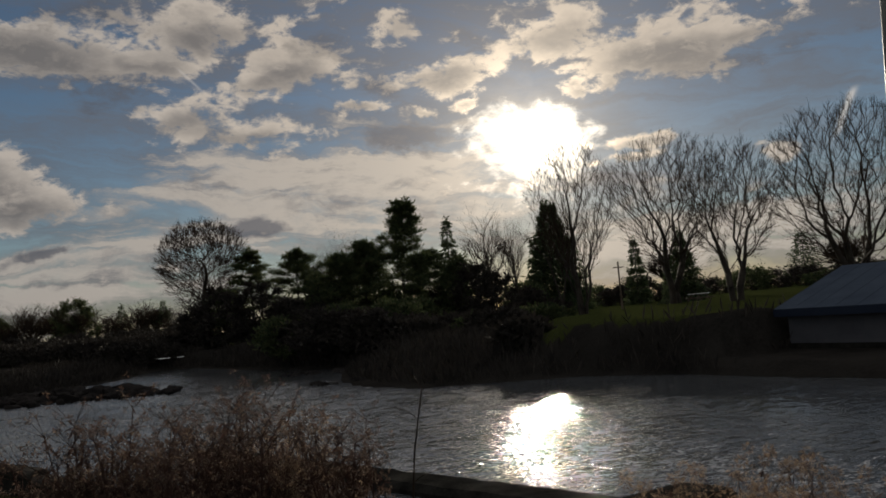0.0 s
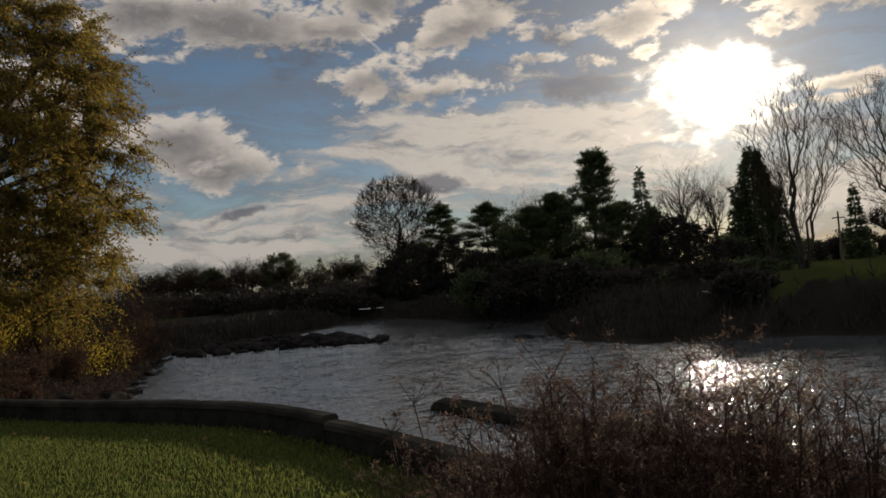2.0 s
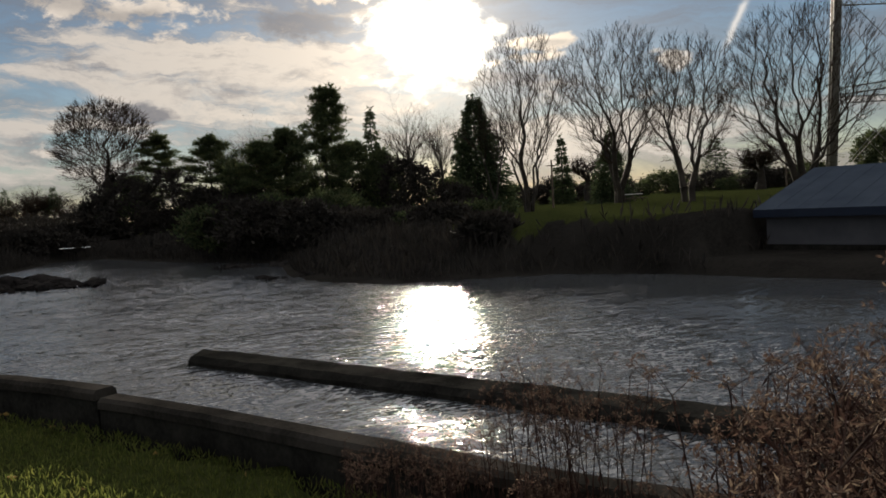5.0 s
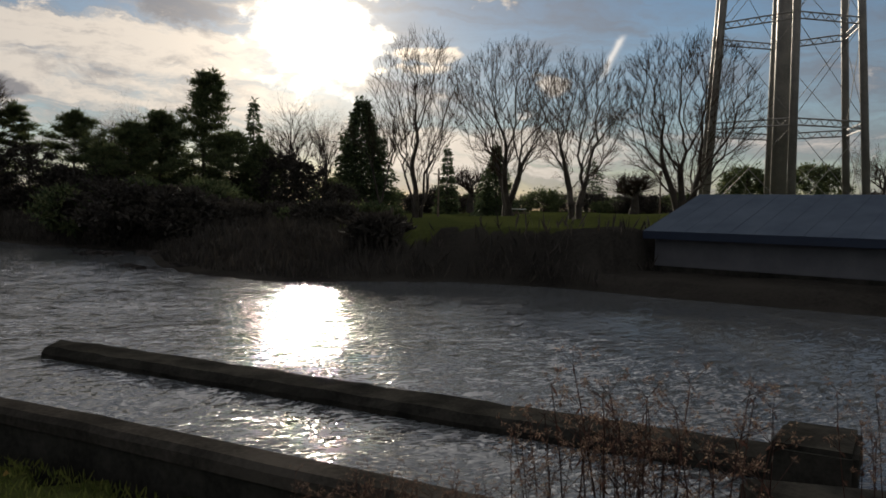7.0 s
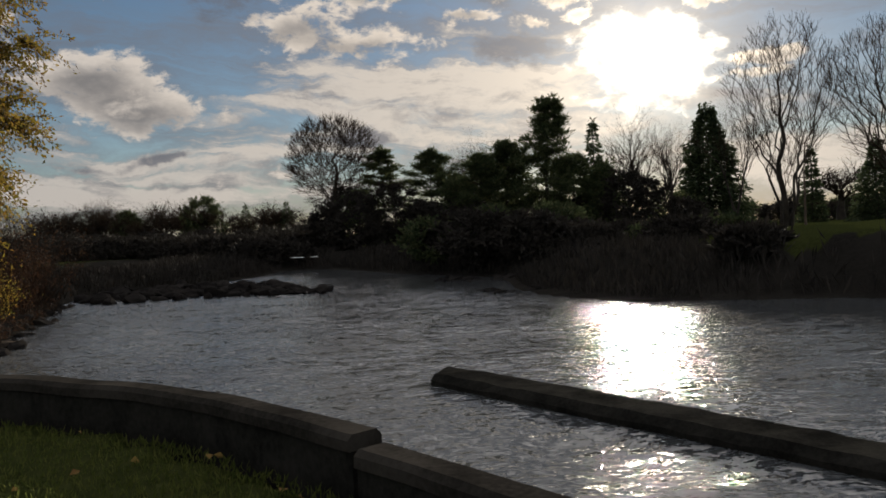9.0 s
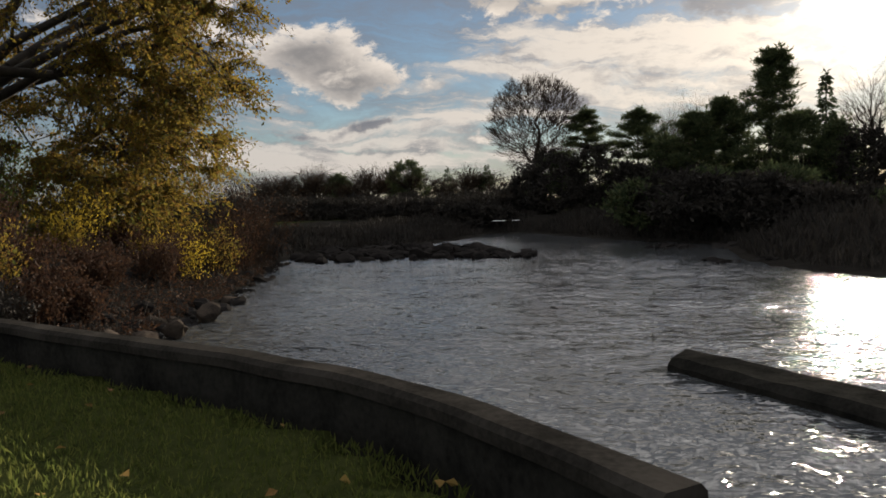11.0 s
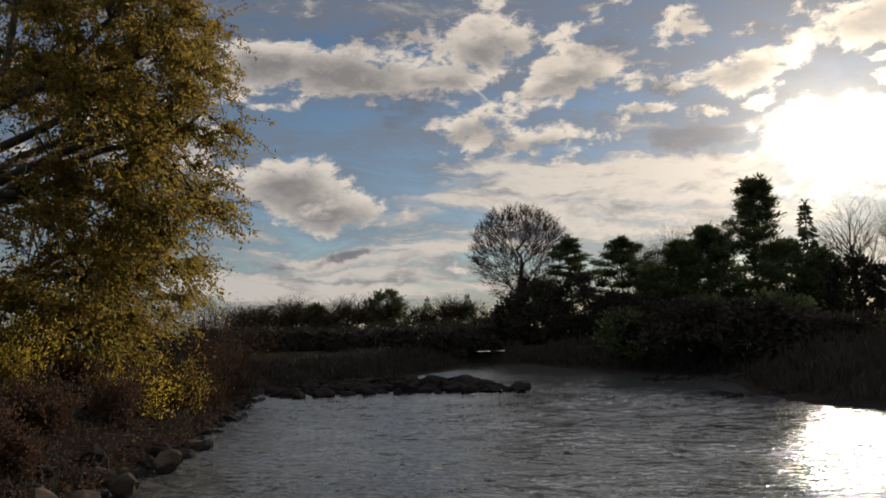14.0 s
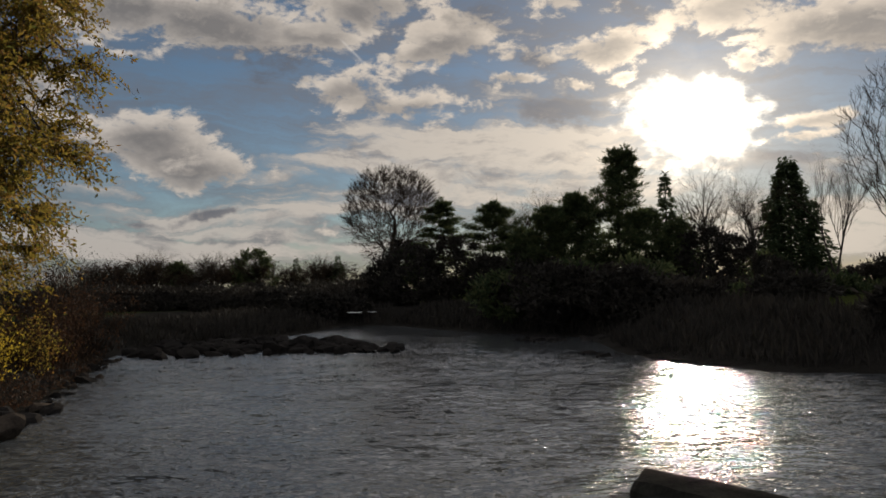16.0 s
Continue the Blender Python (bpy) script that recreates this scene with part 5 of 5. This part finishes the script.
# rocky shallows across the stream
for i in range(210):
    u = rng.random()
    x = -19.0 + 11.6 * u
    y = 39.2 + rng.gauss(0, 0.8) + (6.5 * (1 - u)) * rng.random()
    s = rng.uniform(0.35, 1.25) * (0.75 if u > 0.85 else 1)
    stone(rng, x, y, rng.uniform(0.0, 0.1), s, rng.choice(("slab", "dark")), "low wet dark rock in the shallows", "rocks in the shallows", "river_rock")
for i in range(90):
    u = rng.random()
    x, y = -18.5 + 9.5 * u, 40.5 + rng.uniform(0, 7.5) * (1.0 - 0.7 * u)
    stone(rng, x, y, rng.uniform(0.02, 0.16), rng.uniform(0.6, 1.5), rng.choice(("slab", "dark")), "low wet dark rock in the shallows", "rocks in the shallows", "river_rock")
for i in range(34):
    x, y = rng.uniform(-2.5, 2.0), rng.gauss(43.5, 0.7)
    stone(rng, x, y, rng.uniform(-0.08, 0.02), rng.uniform(0.4, 1.2), "slab", "low wet dark rock in the shallows", "rocks in the shallows", "river_rock")
for i in range(20):
    x, y = rng.uniform(-0.5, 2.6), rng.gauss(35.2, 0.5)
    stone(rng, x, y, rng.uniform(-0.08, 0.02), rng.uniform(0.4, 1.0), "slab", "low wet dark rock in the shallows", "rocks in the shallows", "river_rock")


# ---- dry wildflowers on the near bank ----
def wildflower(seed, height, stems, tufts, fluff, tuft_size, head):
    r = random.Random(seed)
    rng = np.random.default_rng(seed)
    limbs = Limbs()
    heads, head_dirs, leafs, leaf_dirs = [], [], [], []
    for _ in range(stems):
        p = Vector((r.uniform(-0.09, 0.09), r.uniform(-0.09, 0.09), -0.05))
        d = Vector((r.uniform(-0.09, 0.09), r.uniform(-0.09, 0.09), 1)).normalized()
        L, rad = height * r.uniform(0.72, 1.0), 0.0042
        for i in range(7):
            d = (d + Vector((r.uniform(-0.07, 0.07), r.uniform(-0.07, 0.07), 0))).normalized()
            q = p + d * L / 7
            limbs.tube(p, q, rad, rad * 0.88, 4)
            p, rad = q, rad * 0.88
            for _ in range(2):
                leafs.append(tuple(p))
                leaf_dirs.append((r.uniform(-0.6, 0.6), r.uniform(-0.6, 0.6), r.uniform(-1.2, -0.2)))
            if i >= 4:
                for _ in range(tufts):
                    w = r.uniform(0, 6.283)
                    c = Vector((math.cos(w) * 0.8, math.sin(w) * 0.8, r.uniform(0.4, 1.1))).normalized()
                    e = p + c * height * r.uniform(0.04, 0.13) * (1.25 if i == 4 else 1)
                    limbs.tube(p, e, rad * 0.6, rad * 0.4, 3)
                    g = rng.normal(size=(fluff, 3))
                    g /= np.linalg.norm(g, axis=1, keepdims=True)
                    heads.append(np.array(e) + g * tuft_size * (0.25 if fluff < 30 else 0.6))
                    head_dirs.append(g)
    top = thing("dry_wildflower", pose(0, 0, 0), "dried brown wildflower with fluffy pale seed heads", "plant", "dry wildflowers")
    piece("stem_growth", mesh_of("stem_growth", limbs.v, limbs.f, STRAW), top)["kind"] = "stuff"
    piece("dry_foliage", leaf_mesh("dry_foliage", np.array(leafs), np.array(leaf_dirs), 0.042, 0.007, rng, STRAW), top)["kind"] = "stuff"
    piece("seed_fluff", leaf_mesh("seed_fluff", np.concatenate(heads), np.concatenate(head_dirs), tuft_size, tuft_size * (0.28 if fluff < 30 else 0.12), rng, head), top, "fluffy pale seed heads")["kind"] = "stuff"
    return top


KINDS = [wildflower(900 + k, 1.0, 6 + k % 3, 5, 12, 0.013, DRY_HEAD) for k in range(5)] + [wildflower(950 + k, 1.0, 5, 3, 70, 0.02, FLUFF) for k in range(2)]
used = set()


def plant(kind, x, y, h):
    z = land_height(x, y) if land_height(x, y) > 0.9 else 1.1
    m = pose(x, y, z - 0.02, 0, 0, rng.uniform(0, 360))
    first = kind not in used
    ob = KINDS[kind] if first else copy_thing(KINDS[kind], m)
    used.add(kind)
    ob.scale = (h, h, h)
    ob.matrix_basis = m @ Matrix.Diagonal((h * rng.uniform(0.9, 1.15), h * rng.uniform(0.9, 1.15), h, 1))


def behind_wall(x, y, gap=0.3):
    return y < 5.47 - (x + 0.40) * 1.17 - gap


rng = random.Random(41)
n = 0
while n < 92:
    x, y = rng.uniform(-0.95, 1.05), rng.uniform(1.7, 5.6)
    if not behind_wall(x, y) or (x < -0.5 and y < 3.4) or (x < 0.0 and y < 2.2):
        continue
    tall = math.exp(-(((x - 0.5) / 0.38) ** 2 + ((y - 2.8) / 0.5) ** 2))
    h = 0.48 + 0.22 * rng.random() + 0.62 * tall
    if x > 0.95 or y > 3.9:
        h = min(h, 0.34 + 0.2 * rng.random())
    plant(rng.randrange(5), x, y, h)
    n += 1
for x, y, h in ((0.05, 2.5, 1.34), (0.15, 2.9, 1.1), (-0.1, 2.7, 0.95), (1.0, 4.4, 0.85)):
    plant(rng.randrange(5), x, y, h)
for i in range(34):
    plant(rng.randrange(5), rng.uniform(-0.98, -0.1), rng.uniform(2.3, 3.4), rng.uniform(0.58, 0.86))
for i in range(20):
    plant(rng.randrange(5), rng.gauss(0.52, 0.2), rng.gauss(2.65, 0.22), rng.uniform(1.1, 1.38))
for i in range(26):
    plant(rng.randrange(5), max(-0.62, rng.gauss(-0.14, 0.24)), rng.gauss(2.35, 0.24), rng.uniform(1.05, 1.46))
for x, y, h in ((-0.12, 2.36, 1.46), (0.36, 2.5, 1.5), (-0.3, 2.2, 1.36), (0.1, 2.2, 1.4)):
    plant(rng.randrange(5), x, y, h)
for x, y, h in ((-0.14, 4.62, 1.02), (-0.05, 4.5, 0.9), (0.08, 4.45, 0.95), (-0.28, 4.7, 0.8), (0.2, 4.3, 0.98), (0.02, 4.6, 0.85)):
    plant(rng.randrange(5), x, y, h)
for i in range(17):
    plant(5 + i % 2, rng.uniform(1.7, 2.9), rng.uniform(1.0, 1.7), rng.uniform(0.82, 1.05))
for i in range(8):
    plant(5 + i % 2, rng.uniform(0.4, 0.9), rng.uniform(2.5, 3.1), rng.uniform(0.85, 1.2))


def sapling(x, y, h):
    z = land_height(x, y)
    top = thing("bare_sapling", pose(x, y, z), "thin leafless sapling with a few crooked twigs", "sapling")
    r = random.Random(3)
    l = Limbs()
    p, d, rad = Vector((0, 0, -0.05)), Vector((0.02, 0, 1)), 0.011
    for i in range(8):
        d = (d + Vector((r.uniform(-0.1, 0.1), r.uniform(-0.1, 0.1), 0.02))).normalized()
        q = p + d * h / 8
        l.tube(p, q, rad, rad * 0.87, 5)
        p, rad = q, rad * 0.87
        if i > 1:
            e, c = p, Vector((r.uniform(-1, 1), r.uniform(-1, 1), r.uniform(0.1, 0.7))).normalized()
            for k in range(3):
                f = e + c * r.uniform(0.06, 0.12)
                l.tube(e, f, rad * 0.5, rad * 0.35, 3)
                e, c = f, (c + Vector((0, 0, -0.3))).normalized()
    piece("stem", mesh_of("stem", l.v, l.f, TWIG), top)


sapling(1.25, 2.9, 1.35)


# ---- lawn ----
def lawn():
    rng = np.random.default_rng(8)
    n = 165000
    x, y = rng.uniform(-9.5, 1.5, n), rng.uniform(-1.5, 11.5, n)
    line_y = np.where(x > -2.58, 8.24 - (x + 2.58) * 1.27, np.interp(x, [-9.6, -8.0, -6.3, -4.95, -3.95, -3.05, -2.58], [12.25, 11.42, 10.72, 10.12, 9.55, 8.72, 8.24]))
    keep = y < line_y - 0.28
    x, y = x[keep], y[keep]
    z, _ = bank(x, y)
    p = np.stack([x, y, z - 0.01], 1)
    d = rng.normal(size=p.shape) * 0.45 + np.array([0, 0, 1.0])
    ob = new("grass", leaf_mesh("grass", p, d, 0.06, 0.011, rng, BLADE))
    tagged(ob, "short green lawn grass", "grass", kind="stuff")
    k = rng.integers(0, len(x), 260)
    p = np.stack([x[k], y[k], z[k] + 0.035], 1)
    d = rng.normal(size=p.shape) * np.array([1, 1, 0.15])
    tagged(new("fallen_leaf_litter", leaf_mesh("fallen_leaf_litter", p, d, 0.06, 0.045, rng, FALLEN)), "scattered dry brown leaves on the lawn", "leaves", kind="stuff")


lawn()


# ---- broken water and foam at the shallows ----
def foam(x0, x1, y0, y1, count, z=0.02, size=0.35):
    rng = np.random.default_rng(int(abs(x0) * 10))
    v, f = [], []
    for i in range(count):
        cx, cy, s = rng.uniform(x0, x1), rng.uniform(y0, y1), size * rng.uniform(0.4, 1.6)
        k = len(v)
        for j in range(8):
            w = 6.283 * j / 8
            v.append((cx + math.cos(w) * s * 1.8 * rng.uniform(0.6, 1.2), cy + math.sin(w) * s * 0.45 * rng.uniform(0.6, 1.2), z + rng.uniform(-0.01, 0.03)))
        v.append((cx, cy, z + 0.05))
        f += [(k + j, k + (j + 1) % 8, k + 8) for j in range(8)]
    tagged(new("white_water", mesh_of("white_water", v, f, WHITE_PAINT)), "streaks of white foam on the shallows", "foam", kind="stuff")


foam(-19.0, -14.5, 43.0, 44.6, 9, 0.03, 0.13)
foam(-14.3, -12.2, 65.4, 66.2, 14, 1.0, 0.12)


# ---- leaf litter and dead stalks on the left bank ----
def litter():
    rng = np.random.default_rng(21)
    n = 16000
    y = rng.uniform(13.5, 36.0, n)
    shore = np.interp(y, [13.2, 15.3, 17.0, 20.5, 23.8, 31.0, 38.0], [-9.3, -10.2, -11.0, -12.2, -13.2, -15.8, -18.6])
    x = shore - 0.3 - rng.uniform(0, 1, n) ** 1.3 * 6.5
    z, _ = bank(x, y)
    p = np.stack([x, y, z + rng.uniform(0.02, 0.2, n)], 1)
    d = rng.normal(size=p.shape) * np.array([1, 1, 0.4])
    tagged(new("leaf_litter", leaf_mesh("leaf_litter", p, d, 0.09, 0.05, rng, RUST)), "rust-brown fallen leaves over the stony bank", "leaves", kind="stuff")
    n = 5000
    k = rng.integers(0, len(x), n)
    p = np.stack([x[k], y[k], z[k] - 0.03], 1)
    d = rng.normal(size=p.shape) * np.array([0.5, 0.5, 0.2]) + np.array([0, 0, 0.8])
    tagged(new("dead_stalks", leaf_mesh("dead_stalks", p, d, 0.42, 0.02, rng, BRUSH)), "thin dead brown stalks on the stony bank", "weeds", kind="stuff")


litter()


# ---- dead stalks and reeds along the far banks ----
def far_reeds():
    rng = np.random.default_rng(55)
    pts = []
    line = [(p[0], p[1]) for p in SHORE[5:21]]
    for a, b in zip(line[:-1], line[1:]):
        L = math.hypot(b[0] - a[0], b[1] - a[1])
        n = int(L * 130)
        t, back = rng.uniform(0, 1, n), rng.uniform(0.05, 1, n) ** 1.5 * 9.0
        nx, ny = -(b[1] - a[1]) / L, (b[0] - a[0]) / L
        pts.append(np.stack([a[0] + (b[0] - a[0]) * t + nx * back, a[1] + (b[1] - a[1]) * t + ny * back], 1))
        pts.append(np.stack([a[0] + (b[0] - a[0]) * t - nx * back, a[1] + (b[1] - a[1]) * t - ny * back], 1))
    p = np.concatenate(pts)
    z, bare = bank(p[:, 0], p[:, 1])
    keep = (z > 0.05) & (bare > 0.3) & ~((p[:, 0] > 13.0) & (p[:, 1] < 24.5))
    p = np.concatenate([p[keep], z[keep, None] - 0.05], 1)
    d = rng.normal(size=p.shape) * np.array([0.35, 0.35, 0.1]) + np.array([0, 0, 1.0])
    tagged(new("bank_weeds", leaf_mesh("bank_weeds", p, d, 0.6, 0.09, rng, BRUSH)), "dense dead brown weeds on the far river bank", "weeds", kind="stuff")


far_reeds()
